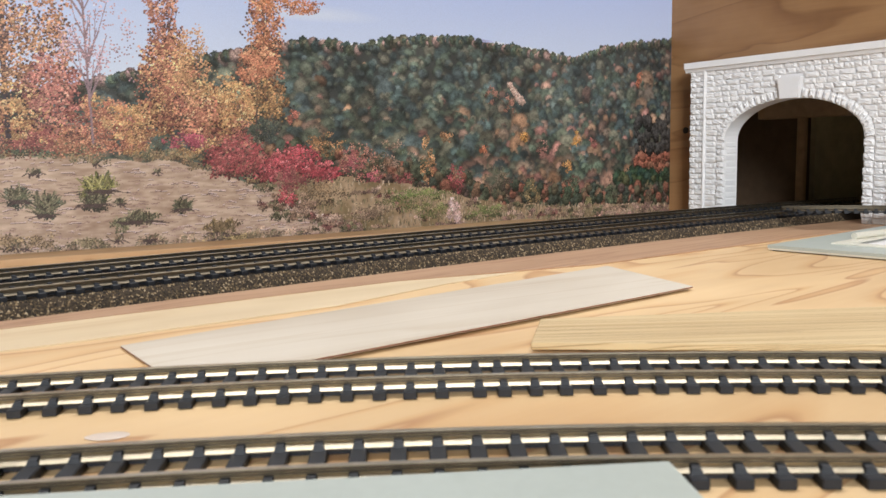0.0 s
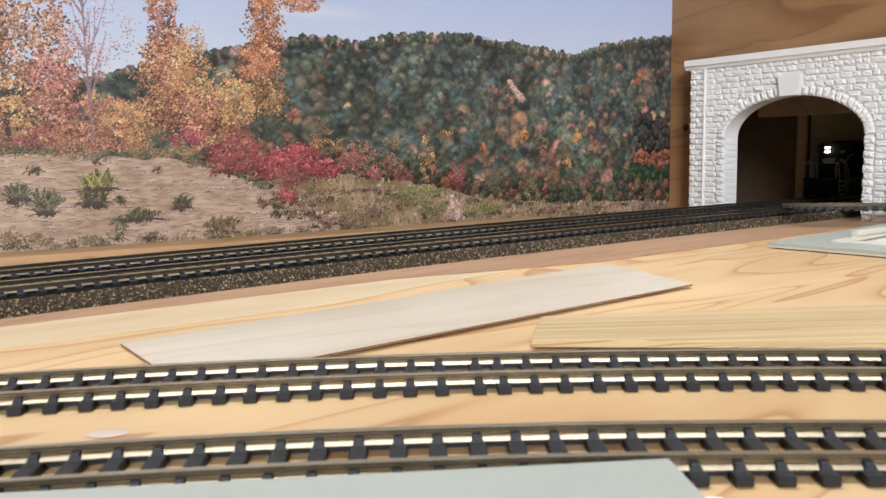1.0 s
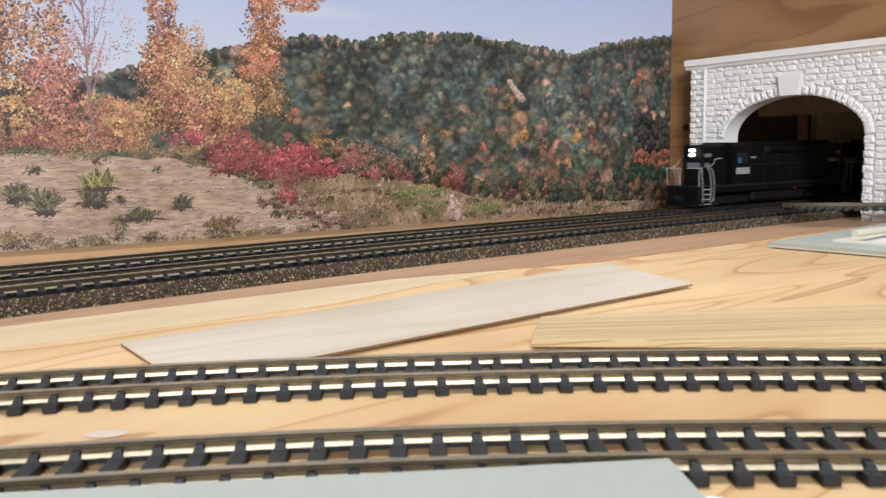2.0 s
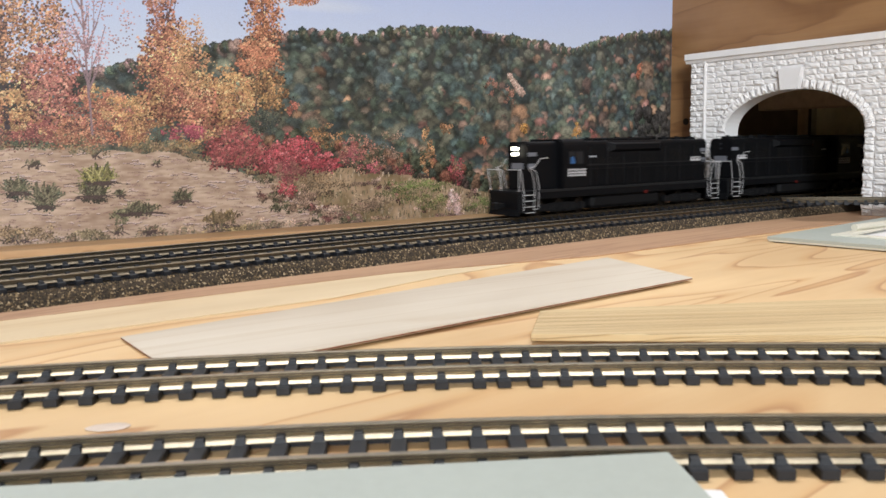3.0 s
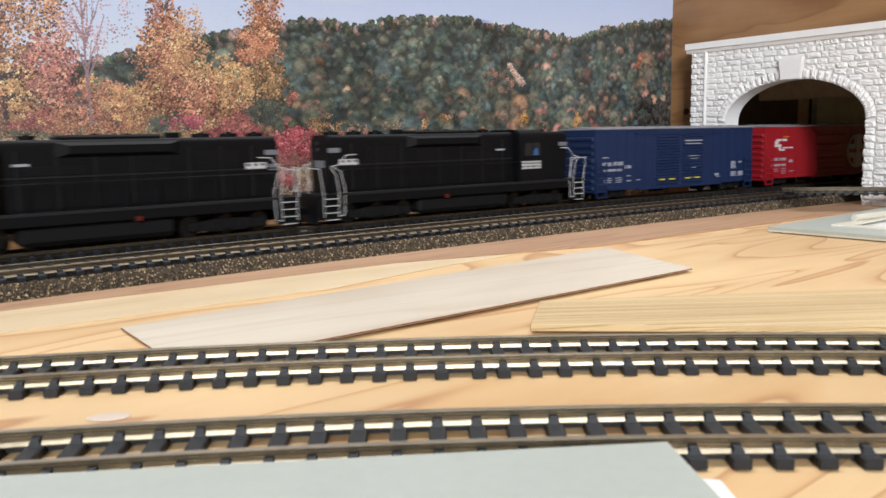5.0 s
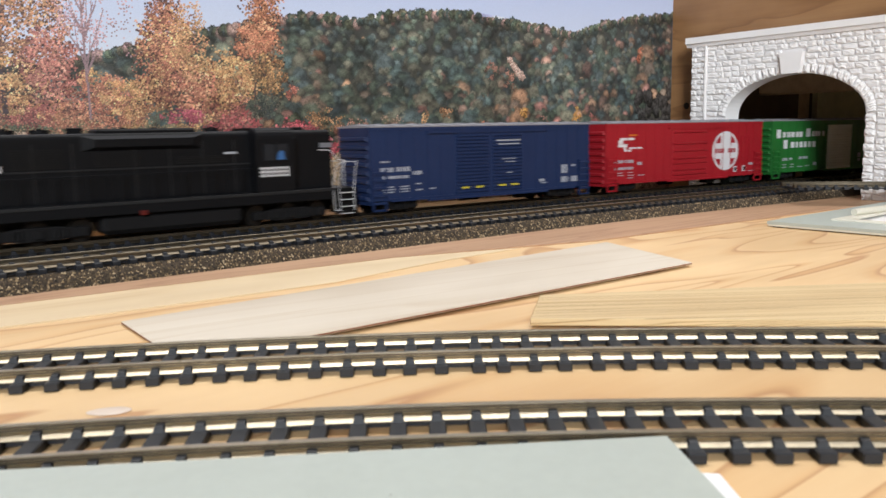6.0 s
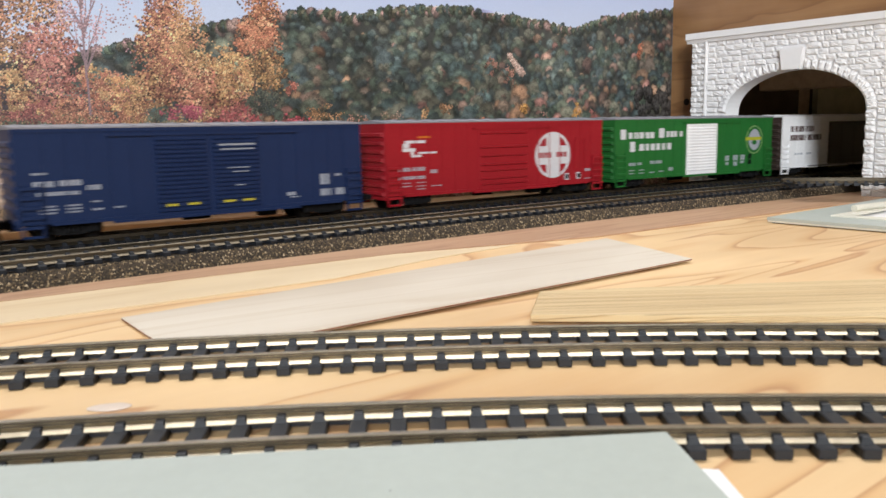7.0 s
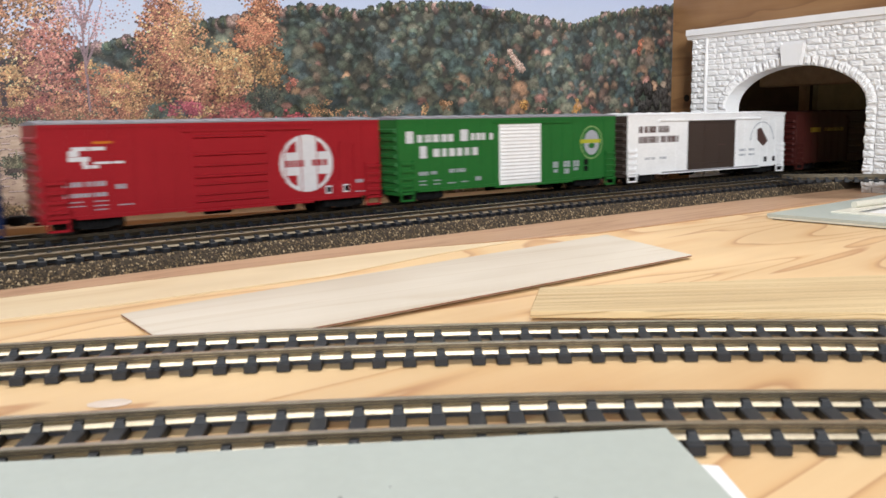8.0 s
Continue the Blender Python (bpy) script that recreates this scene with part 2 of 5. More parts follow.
def track(name, path_of, length, z, half, spacing, rail_mat, label, skips=(), dark_below=0.95, start=0.5):
    """path_of(d) gives x, y and direction d millimetres along the line."""
    t = thing(name, Matrix(), label, "model track", "tracks")
    n = int(length / 3)
    for side in (-1, 1):
        b = bmesh.new()
        sweep(b, [(s + side * half, h + z + 1.05) for s, h in RAILSEC], [path_of(length * i / n) for i in range(n + 1)])
        rail = part("rail", b, rail_mat, t, "bronze-coloured metal rail")
        # steeper faces take a darker, rougher metal; flatter ones keep the brighter
        rail.data.materials.append(DARK_RAIL)
        for face in rail.data.polygons:
            if abs(face.normal.z) < dark_below:
                face.material_index = 1
        b = bmesh.new()
        sweep(b, [(s + side * half, h + z) for s, h in ((-0.5, 0.3), (-0.5, 0.8), (0.5, 0.8), (0.5, 0.3))], [path_of(length * i / n) for i in range(n + 1)])
        part("tie_web", b, TIE, t)
    first = None
    count = int(length / spacing)
    for i in range(count):
        x, y, a = path_of(spacing * (i + start) + (0.9 if i in skips else 0) + random.uniform(-0.08, 0.08))
        m = at(x, y, z + random.uniform(-0.03, 0.03), math.degrees(a) + random.uniform(-0.8, 0.8))
        if first is None:
            first = part("tie", tie_mesh(half), TIE, t, "black plastic tie with moulded spikes")
            first.matrix_basis = m
        else:
            again(first, m)
    return t


def main_line(y0):
    def p(d):
        x = -80 + d
        return x, line_y(y0, x), math.atan(-2 * BEND * x)
    return p


def arc(radius, start=66.0):
    def p(d):
        a = radians(start) - d / radius
        return -210.5 + radius * math.cos(a), -286.3 + radius * math.sin(a), a - math.pi / 2
    return p


def spur(d):
    """A loose piece that leaves the front track and bends towards -y before the portal."""
    k = min(d, 48) / 62.0
    a = -0.60 - k
    x = 299 + 62 * (math.sin(0.60 + k) - math.sin(0.60))
    y = 158 - 62 * (math.cos(0.60) - math.cos(0.60 + k))
    if d > 48:
        x, y = x + (d - 48) * math.cos(a), y + (d - 48) * math.sin(a)
    return x, y, a


BED = 3.15
track("back_track", main_line(BACK), 1180, BED, 4.6, 3.8, RUSTY, "straight black-tied model track on cork at the back")
track("front_track", main_line(FRONT), 560, BED, 4.6, 3.8, RUSTY, "straight black-tied model track on cork along the layout")
track("outer_curve_track", arc(462.5), 210, 0.0, 4.9, 4.18, RAIL, "curved black-tied model track lying on bare pine", (25,), 0.4, 0.58)
track("inner_curve_track", arc(432.35), 195, 0.0, 4.38, 4.1, RAIL, "curved black-tied model track beside a grey sheet", (), 0.4, 0.17)
track("spur_track", spur, 70, 6.3, 4.6, 3.8, DARK_RAIL, "loose curved model track crossing before the portal")

GRIT, _t, _b = mat("cork_grit", 0.85)
_g = _t.nodes.new("ShaderNodeNewGeometry")
_t.links.new(ramp(_t, _g.outputs["Random Per Island"], [(0.0, (0.016, 0.012, 0.009)), (0.4, (0.042, 0.03, 0.017)), (0.74, (0.10, 0.068, 0.036)), (0.88, (0.26, 0.18, 0.095)), (1.0, (0.50, 0.39, 0.25))]), _b.inputs["Base Color"])
CORK = plain("cork_roadbed", (0.055, 0.038, 0.024), 0.9, 0, 0.5, 1.2, 1.0)


def roadbed(name, y0, x1, label):
    b = bmesh.new()
    sweep(b, [(-12.6, 0), (-9.6, BED - 0.3), (-9.2, BED), (9.2, BED), (9.6, BED - 0.3), (12.6, 0)], line_path(y0, -80, x1, 80))
    tagged(part(name, b, CORK), label, "roadbed", "", "structure")


roadbed("roadbed_back", BACK, 1080, "dark granular cork roadbed under the back track")
roadbed("roadbed_front", FRONT, 470, "dark granular cork roadbed with a sloping edge")


def grit():
    """Loose cork grains on the near slope and shoulders."""
    rnd = np.random.default_rng(5)
    verts, faces = [], []
    oct_f = ((0, 2, 4), (2, 1, 4), (1, 3, 4), (3, 0, 4), (2, 0, 5), (1, 2, 5), (3, 1, 5), (0, 3, 5))
    for i in range(24000):
        x = rnd.uniform(20, 345) if i % 5 else rnd.uniform(-80, 20)
        k = rnd.uniform()
        if k < 0.8:
            u = rnd.uniform()
            side, h = -9.0 - 3.7 * u, BED * (1 - u) + 0.05
        elif k < 0.94:
            side, h = rnd.uniform(-9.3, -8.0), BED
        else:
            side, h = rnd.uniform(9, 13), BED * 0.8
        y = line_y(FRONT, x) + side
        r = rnd.uniform(0.16, 0.44)
        w = rnd.uniform(0.6, 1.2, 3) * r
        o = len(verts)
        t = rnd.uniform(0, 3.14)
        cx, sx = math.cos(t), math.sin(t)
        for px, py, pz in ((w[0], 0, 0), (-w[0], 0, 0), (0, w[1], 0), (0, -w[1], 0), (0, 0, w[2]), (0, 0, -w[2])):
            verts.append(((x + px * cx - py * sx) * MM, (y + px * sx + py * cx) * MM, (h + pz) * MM))
        faces += [tuple(o + q for q in f) for f in oct_f]
    me = bpy.data.meshes.new("cork_grains")
    me.from_pydata(verts, [], faces)
    me.materials.append(GRIT)
    tagged(new("cork_grains", me), "brown and black cork grains on the roadbed slope", "ballast", "", "stuff")


grit()


# ---- tunnel portal ----
def portal():
    """Cast plaster portal: a wall with an arched opening faced with rough stones."""
    t = thing("tunnel_portal", at(PORTAL_X, 176.8, 0), "white cast plaster double-track tunnel portal of rough stone", "tunnel portal")
    half_w, half_o, spring, crown, top = 50.1, 31.4, 36.0, 53.4, 69.0
    # local: u to the left (+y), z up, face towards -x

    def arch(a, grow=0.0):
        return (half_o + grow) * math.cos(a), spring + (crown - spring + grow) * math.sin(a)

    n = 28
    b = bmesh.new()
    inner = [(half_o, 0.0), *[arch(math.pi * i / n) for i in range(n + 1)], (-half_o, 0.0)]
    outer = [(half_w, 0.0)]
    for i in range(n + 1):
        a = math.pi * i / n
        x = half_w * max(-1, min(1, 1.5 * math.cos(a)))
        outer.append((x, top if abs(math.cos(a)) < 0.67 else spring + (top - spring) * min(1, math.sin(a) / 0.745)))
    outer.append((-half_w, 0.0))
    for x0, flip in ((0.6, 0), (9.0, 1)):
        vi, vo = [b.verts.new((x0, u, z)) for u, z in (inner if not flip else [(u - 0.6 * (1 + u / half_o), z) for u, z in inner])], [b.verts.new((x0, u, z)) for u, z in outer]
        if not flip:
            fi, fo = vi, vo
        for i in range(len(vi) - 1):
            b.faces.new((vi[i], vi[i + 1], vo[i + 1], vo[i]))
    for i in range(len(vi) - 1):
        b.faces.new((fi[i], fi[i + 1], vi[i + 1], vi[i]))
        b.faces.new((fo[i], fo[i + 1], vo[i + 1], vo[i]))
    part("backing", b, PLASTER, t)
    # coping
    b = bmesh.new()
    sweep(b, [(9.0, top - 0.5), (-1.2, top - 0.5), (-1.8, top + 1.0), (-2.6, top + 1.2), (-2.6, top + 4.0), (9.0, top + 4.3)],
          [(0, half_w + 2.2, -math.pi / 2), (0, 0, -math.pi / 2), (0, -half_w - 2.2, -math.pi / 2)])
    part("coping", b, PLASTER, t)
    # keystone
    b = bmesh.new()
    hull(b, [(x, u, z) for x in (-2.4, 1.0) for u, z in ((5.2, 62.2), (-5.2, 62.2), (3.9, 53.2), (-3.9, 53.2))])
    part("keystone", b, PLASTER, t)
    # pilaster edges
    for side in (1, -1):
        b = bmesh.new()
        y0, y1 = sorted((side * (half_w - 8.6), side * (half_w - 7.5)))
        box(b, -1.5, 0.8, y0, y1, 0.2, top, 0.3)
        part("pilaster_edge", b, PLASTER, t)
    rnd = random.Random(7)

    def stone(w, h, proud):
        """A rock-faced block: a broken, uneven front over narrow margins."""
        bb = bmesh.new()
        nu, nz = 5, 4
        grid = []
        for i in range(nu + 1):
            row = []
            for k in range(nz + 1):
                rim = i in (0, nu) or k in (0, nz)
                u = (i / nu - 0.5) * w + (0 if rim else rnd.uniform(-0.07, 0.07) * w)
                z = (k / nz - 0.5) * h + (0 if rim else rnd.uniform(-0.07, 0.07) * h)
                row.append(bb.verts.new((-proud * (rnd.uniform(0.0, 0.3) if rim else rnd.uniform(0.55, 1.15)), u, z)))
            grid.append(row)
        for i in range(nu):
            for k in range(nz):
                bb.faces.new((grid[i][k], grid[i + 1][k], grid[i + 1][k + 1], grid[i][k + 1]))
        rim = [grid[i][0] for i in range(nu)] + [grid[nu][k] for k in range(nz)] + [grid[i][nz] for i in range(nu, 0, -1)] + [grid[0][k] for k in range(nz, 0, -1)]
        back = [bb.verts.new((1.2, v.co.y, v.co.z)) for v in rim]
        for i in range(len(rim)):
            j = (i + 1) % len(rim)
            bb.faces.new((rim[i], rim[j], back[j], back[i]))
        return bb

    kinds = {}

    def lay(u, z, w, h, proud, turn=0.0):
        key = (round(w * 2) / 2, round(h * 4) / 4, proud > 1.2, rnd.randrange(6))
        m = at(0, u, z) @ pose(0, 0, 0, turn)
        if u < -32 or z > 58:
            one = stone(w - 0.12, h - 0.14, proud)
            one.transform(Matrix.Translation((0, u, z)) @ pose(0, 0, 0, turn))
            tmp = bpy.data.meshes.new("tmp")
            one.to_mesh(tmp)
            one.free()
            rest.from_mesh(tmp)
            bpy.data.meshes.remove(tmp)
            return
        if key not in kinds:
            kinds[key] = part("stone", stone(key[0] - 0.12, h - 0.14, proud), PLASTER, t)
            kinds[key].matrix_basis = m
        else:
            again(kinds[key], m)

    course = 2.55
    rest = bmesh.new()
    rows = int(top / course)
    for r in range(rows):
        z = (r + 0.5) * course
        for side in (1, -1):
            # pilaster quoins
            u = half_w - 4.0
            if r % 2:
                lay(side * (u + 1.4), z, 5.2, course, 1.15)
                lay(side * (u - 2.7), z, 2.6, course, 1.15)
            else:
                lay(side * (u + 2.6), z, 2.8, course, 1.15)
                lay(side * (u - 1.4), z, 5.2, course, 1.15)
        grow = 4.3
        inner_u = 0.0
        if z < spring:
            inner_u = half_o + grow
        elif z < crown + grow:
            inner_u = (half_o + grow) * math.sqrt(max(0.0, 1 - ((z - spring) / (crown - spring + grow)) ** 2))
        if z < 63.8 and inner_u < 5.4:
            inner_u = 5.4
        spans = ((-half_w + 8.3, -inner_u), (inner_u, half_w - 8.3)) if inner_u > 0.5 else ((-half_w + 8.3, half_w - 8.3),)
        for u0, u1 in spans:
            widths = []
            while sum(widths) < u1 - u0 - 2.5:
                widths.append(rnd.choice((3.0, 4.0, 4.5, 5.0, 6.5)))
            k = (u1 - u0) / sum(widths)
            u = u0
            for w in widths:
                lay(u + w * k / 2, z + rnd.uniform(-0.12, 0.12), w * k, course, rnd.uniform(0.5, 0.8))
                u += w * k
    # arch ring
    for r in range(int(spring / 2.9)):
        z = (r + 0.5) * 2.9
        for side in (1, -1):
            lay(side * (half_o + 2.0), z, 4.4 if r % 2 else 3.6, 2.9, 1.2)
    for side in (1, -1):
        for r in range(12):
            z = (r + 0.5) * 2.95
            b = bmesh.new()
            ins = [rnd.uniform(0.1, 0.5) for _ in range(6)]
            hull(b, [(x, side * (half_o + 0.5), z + q) for x in (0.4, 8.8) for q in (-1.42, 1.42)] +
                 [(x, side * (half_o - i) - (1.2 if side > 0 else 0.0) * (x - 0.6) / 8.4, z + q) for (x, q), i in zip(((1.2, -0.8), (1.0, 0.9), (4.2, -1.0), (4.8, 0.7), (8.2, -0.8), (8.0, 0.9)), ins)])
            part("jamb_stone", b, PLASTER, t)
    m = 33
    for i in range(m):
        a = math.pi * (i + 0.5) / m
        u, z = arch(a, 2.0)
        if abs(u) < 4.0:
            continue
        nu, nz = math.cos(a) / (half_o), math.sin(a) / (crown - spring)
        lay(u, z, 2.3, 4.2, 1.2, math.degrees(math.atan2(nz, nu)) - 90)
    tagged(part("stonework", rest, PLASTER, t), kind="stuff")
    return t


portal()


# ---- loose sheets on the table ----
def sheet(name, outline, z0, z1, material, label, category, origin, turn, edge=None):
    """A flat piece; its outline is turned into its own axes so that the grain runs along it."""
    ox, oy = origin
    c, s = math.cos(radians(-turn)), math.sin(radians(-turn))
    local = [((x - ox) * c - (y - oy) * s, (x - ox) * s + (y - oy) * c) for x, y in outline]
    b = bmesh.new()
    prism(b, local, z0, z1)
    bmesh.ops.bevel(b, geom=list(b.edges), offset=0.12, segments=1, affect="EDGES")
    ob = part(name, b, material)
    if edge:
        ob.data.materials.append(edge)
        for face in ob.data.polygons:
            if abs(face.normal.z) < 0.3:
                face.material_index = 1
    ob.matrix_basis = at(ox, oy, 0, turn)
    return tagged(ob, label, category)


sheet("basswood_sheet", [(37.8, 134.9), (37.2, 117.1), (50.5, 104.9), (153.6, 102.7), (165.8, 137.5)], 0.55, 1.05, BASS, "pale grey basswood sheet lying on the table", "wood sheet", (37.8, 134.9), -7.5, EDGE_SHADE)
sheet("fir_plank", [(86.9, 87.4), (101.0, 99.1), (177.3, 47.7), (138.4, 36.9)], 0.55, 1.75, PLANK, "thin straight-grained fir plank lying on the table", "wood plank", (86.7, 87.1), -36.5)
sheet("scrap_board", [(38.7, 137.5), (38.1, 121.1), (-10, 128), (-20, 150)], 0.0, 0.45, PINE, "thin pale wood offcut under the basswood", "wood offcut", (0, 135), 10)
sheet("pale_board", [(-30, 158), (22.1, 148.2), (40.9, 146.4), (59.9, 144.8), (84.7, 143.5), (118.4, 149.0), (146, 150.5), (112, 161.0), (25, 168.0), (-30, 171.4)], 0.0, 0.3, VENEER, "thin pale veneer board beside the brown strip", "wood board", (22.1, 148.2), -3)
sheet("grey_card", [(59.6, 42.0), (49.3, 27.2), (20, -40), (-60, 40), (-1.3, 83.0)], 1.16, 3.1, STYRENE, "grey-green styrene sheet resting against the curved track", "plastic sheet", (57.7, 40.7), 0)
sheet("paper_scrap", [(59.4, 40.0), (61.5, 37.6), (56.4, 30.9), (53.0, 33.8)], 0.0, 0.3, PAPER, "small white paper scrap on the table", "paper", (60, 36), 0)


def wall_casting():
    """Grey styrene building wall lying flat, with a framed opening."""
    t = thing("building_wall", at(231.2, 128.2), "grey-green styrene kit wall lying flat with a cream-framed opening", "kit part")
    z0, z1 = 0.9, 1.8
    b = bmesh.new()
    for x0, x1, y0, y1 in ((0, 110, -15, 0), (0, 16, -110, -15), (62, 110, -110, -15), (16, 62, -110, -64)):
        box(b, x0, x1, y0, y1, z0, z1)
    part("panel", b, STYRENE, t)
    b = bmesh.new()
    box(b, 16, 62, -64, -15, 0.2, 0.9)
    part("backing_paper", b, PAPER, t, "white paper behind the opening")
    cream = plain("cream_styrene", (0.72, 0.70, 0.60), 0.5)
    b = bmesh.new()
    for x0, x1, y0, y1 in ((14, 18, -66, -13), (60, 64, -66, -13), (18, 60, -17, -13), (18, 60, -66, -62)):
        box(b, x0, x1, y0, y1, z1 - 0.3, z1 + 0.5, 0.15)
    part("frame", b, cream, t, "cream window frame")
    b = bmesh.new()
    cyl(b, (28.2, -13.7, z1 + 1.45), (73.0, -18.2, z1 + 1.45), 1.05, 16)
    part("strip", b, cream, t, "rounded cream strip")
    b = bmesh.new()
    box(b, 0.4, 109, -0.5, 0.0, 0.35, 0.95)
    box(b, -0.0, 0.8, -100, -0.5, 0.35, 0.95)
    part("rim", b, cream, t, "cream edge of the casting")
    # the shadow under the panel's left corner, built as a small black block
    b = bmesh.new()
    box(b, 1.0, 6.0, -4.5, -1.2, 0.0, 0.9, 0.1)
    part("clip", b, TIE, t, "black block standing in for the shadow under the corner")
    return t


wall_casting()


def glue_blob():
    b = bmesh.new()
    bmesh.ops.create_uvsphere(b, u_segments=20, v_segments=8, radius=1.0)
    bmesh.ops.scale(b, verts=b.verts, vec=(2.6, 1.4, 0.12))
    for v in b.verts:
        v.co *= 1 + 0.12 * noise.noise(v.co * 0.6)
    ob = part("glue_spot", b, plain("dried_glue", (0.74, 0.62, 0.52), 0.35, 0, 0.1))
    ob.matrix_basis = at(24.1, 93.2, 0.1, -30)
    tagged(ob, "flat whitish dried glue spot on the table", "glue")


glue_blob()


def wall_hole():
    b = bmesh.new()
    cyl(b, (0, 0, 0), (-0.25, 0, 0), 1.7, 14, 1.3)
    ob = part("screw_hole", b, paint_dark)
    ob.matrix_basis = at(WALL_X, 237.2, 41.7)
    tagged(ob, "dark screw hole in the plywood", "screw hole")


paint_dark = plain("dark_hole", (0.02, 0.014, 0.01), 0.8)
wall_hole()


def flecks():
    """Specks on the grey sheet."""
    for x, y, r, colour in ((29.0, 49.9, 0.16, (0.25, 0.27, 0.25)), (41.5, 39.0, 0.14, (0.27, 0.29, 0.27)), (33.0, 48.9, 0.08, (0.3, 0.3, 0.3))):
        b = bmesh.new()
        cyl(b, (x, y, 3.08), (x, y, 3.16), r, 9)
        tagged(part("paint_fleck", b, plain("fleck", colour, 0.7)), "dark speck of paint on the grey sheet", "paint fleck", "flecks on the grey sheet")


flecks()


# ---- printed backdrop: autumn hills, painted stroke by stroke ----
def poster():
    X0, X1, STEP = -30.0, 346.0, 0.22
    xs = np.arange(X0, X1 + 1e-6, STEP)
    zs = np.concatenate([np.arange(0, 100, STEP), np.arange(100, 126, 5.0)])
    fine = int(100 / STEP)
    nx, nz = len(xs), len(zs)
    rnd = np.random.default_rng(11)
    img = np.zeros((nz, nx, 3))
    gx, gz = np.meshgrid(xs, zs)

    def soft(cell_x, cell_z, seed):
        """Smooth noise, 0 to 1, with cells of that many millimetres."""
        r = np.random.default_rng(seed)
        a = r.random((int(200 / cell_z) + 3, int(400 / cell_x) + 3))
        u, v = (gx - X0) / cell_x, gz / cell_z
        i, j = u.astype(int), v.astype(int)
        fu, fv = u - i, v - j
        fu, fv = fu * fu * (3 - 2 * fu), fv * fv * (3 - 2 * fv)
        return (a[j, i] * (1 - fu) + a[j, i + 1] * fu) * (1 - fv) + (a[j + 1, i] * (1 - fu) + a[j + 1, i + 1] * fu) * fv

    def cloud(c, seed):
        return 0.5 * soft(c, c, seed) + 0.3 * soft(c / 2.3, c / 2.3, seed + 1) + 0.2 * soft(c / 5, c / 5, seed + 2)

    def curve(points):
        p = np.array(points)
        return np.interp(xs, p[:, 0], p[:, 1])[None, :]

    def fill(mask, a, b, f):
        k = f[..., None]
        col = np.array(a) * (1 - k) + np.array(b) * k
        img[mask] = col[mask]

    def dabs(x, z, cols, size=1):
        """Small leaf strokes."""
        i, j = ((x - X0) / STEP).astype(int), (z / STEP).astype(int)
        for di in range(size):
            for dj in range(size):
                a, b = i + di, j + dj
                ok = (a >= 0) & (a < nx) & (b >= 0) & (b < fine)
                img[b[ok], a[ok]] = cols[ok]

    lump = 0.40 * soft(1.5, 1.1, 93) + 0.34 * soft(0.75, 0.6, 94) + 0.26 * rnd.random((nz, nx))

    def treetop(x, z, r, col, tall=1.0):
        """A far broadleaf crown: billowing, bright above and dark underneath."""
        i0, i1 = max(int((x - r * 1.35 - X0) / STEP), 0), min(int((x + r * 1.35 - X0) / STEP) + 1, nx)
        j0, j1 = max(int((z - r * 1.35 * tall) / STEP), 0), min(int((z + r * 1.35 * tall) / STEP) + 1, fine)
        if i1 <= i0 or j1 <= j0:
            return
        u, v = (gx[j0:j1, i0:i1] - x) / r, (gz[j0:j1, i0:i1] - z) / (r * tall)
        q = lump[j0:j1, i0:i1]
        m = u * u + v * v + 1.5 * (q - 0.5) < 0.95
        lit = (0.80 + 0.34 * v - 0.10 * u) * (0.36 + 1.25 * q) + rnd.uniform(-0.2, 0.2, u.shape)
        edge = np.clip((u * u + v * v + 0.8 * (q - 0.5) - 0.5) * 1.9, 0, 1)
        lit = lit * (1.06 - 0.46 * edge)
        c = np.array(col)[None, None, :] * np.clip(lit, 0.34, 1.24)[..., None]
        img[j0:j1, i0:i1][m] = c[m]

    def leaves(x, z, rx, rz, n, cols, size=2, power=0.6, jitter=0.22):
        """Leaf dabs scattered over an ellipse, in clumps."""
        big = n > 1200
        n = int(n * 0.85) if big else n
        k = max(4, n // 16)
        a, r = rnd.uniform(0, 6.283, k), rnd.uniform(0, 1, k) ** power * (1 + 0.16 * np.abs(rnd.normal(0, 1, k)))
        cx, cz = x + rx * r * np.cos(a), z + rz * r * np.sin(a)
        w = rnd.integers(0, k, n)
        px, pz = cx[w] + rnd.normal(0, rx * 0.10 + 0.3, n), cz[w] + rnd.normal(0, rz * 0.07 + 0.3, n)
        pal = np.array(cols, float)
        which = (rnd.integers(0, len(pal), k))[w]
        flip = rnd.random(n) < 0.3
        which[flip] = rnd.integers(0, len(pal), int(flip.sum()))
        c = pal[which] * (1 + rnd.uniform(-jitter, jitter, (n, 1)) + rnd.normal(0, 0.13, k)[w][:, None] + 0.12 * ((pz - z) / rz)[:, None])
        if big:
            h = rnd.random(n) < 0.24
            dabs(px[h] + rnd.normal(0, 0.5, int(h.sum())), pz[h] - 0.4, c[h] * 0.36 + np.array((14, 14, 16)), size + 1)
        keep = rnd.random(n) < (0.45 if big else 1.0)
        dabs(px[keep], pz[keep], c[keep], size)
        if big:
            q = rnd.random(n) < 0.22
            dabs(px[q] + 0.2, pz[q], c[q] * 1.04, 3)
        if big:
            dabs(px[~keep], pz[~keep], c[~keep] * rnd.uniform(0.8, 1.22, (int((~keep).sum()), 1)), 1)

    def stroke(x0, z0, x1, z1, w, col, fade=0.15):
        n = int(max(abs(x1 - x0), abs(z1 - z0)) / STEP * 2) + 2
        f = np.linspace(0, 1, n)
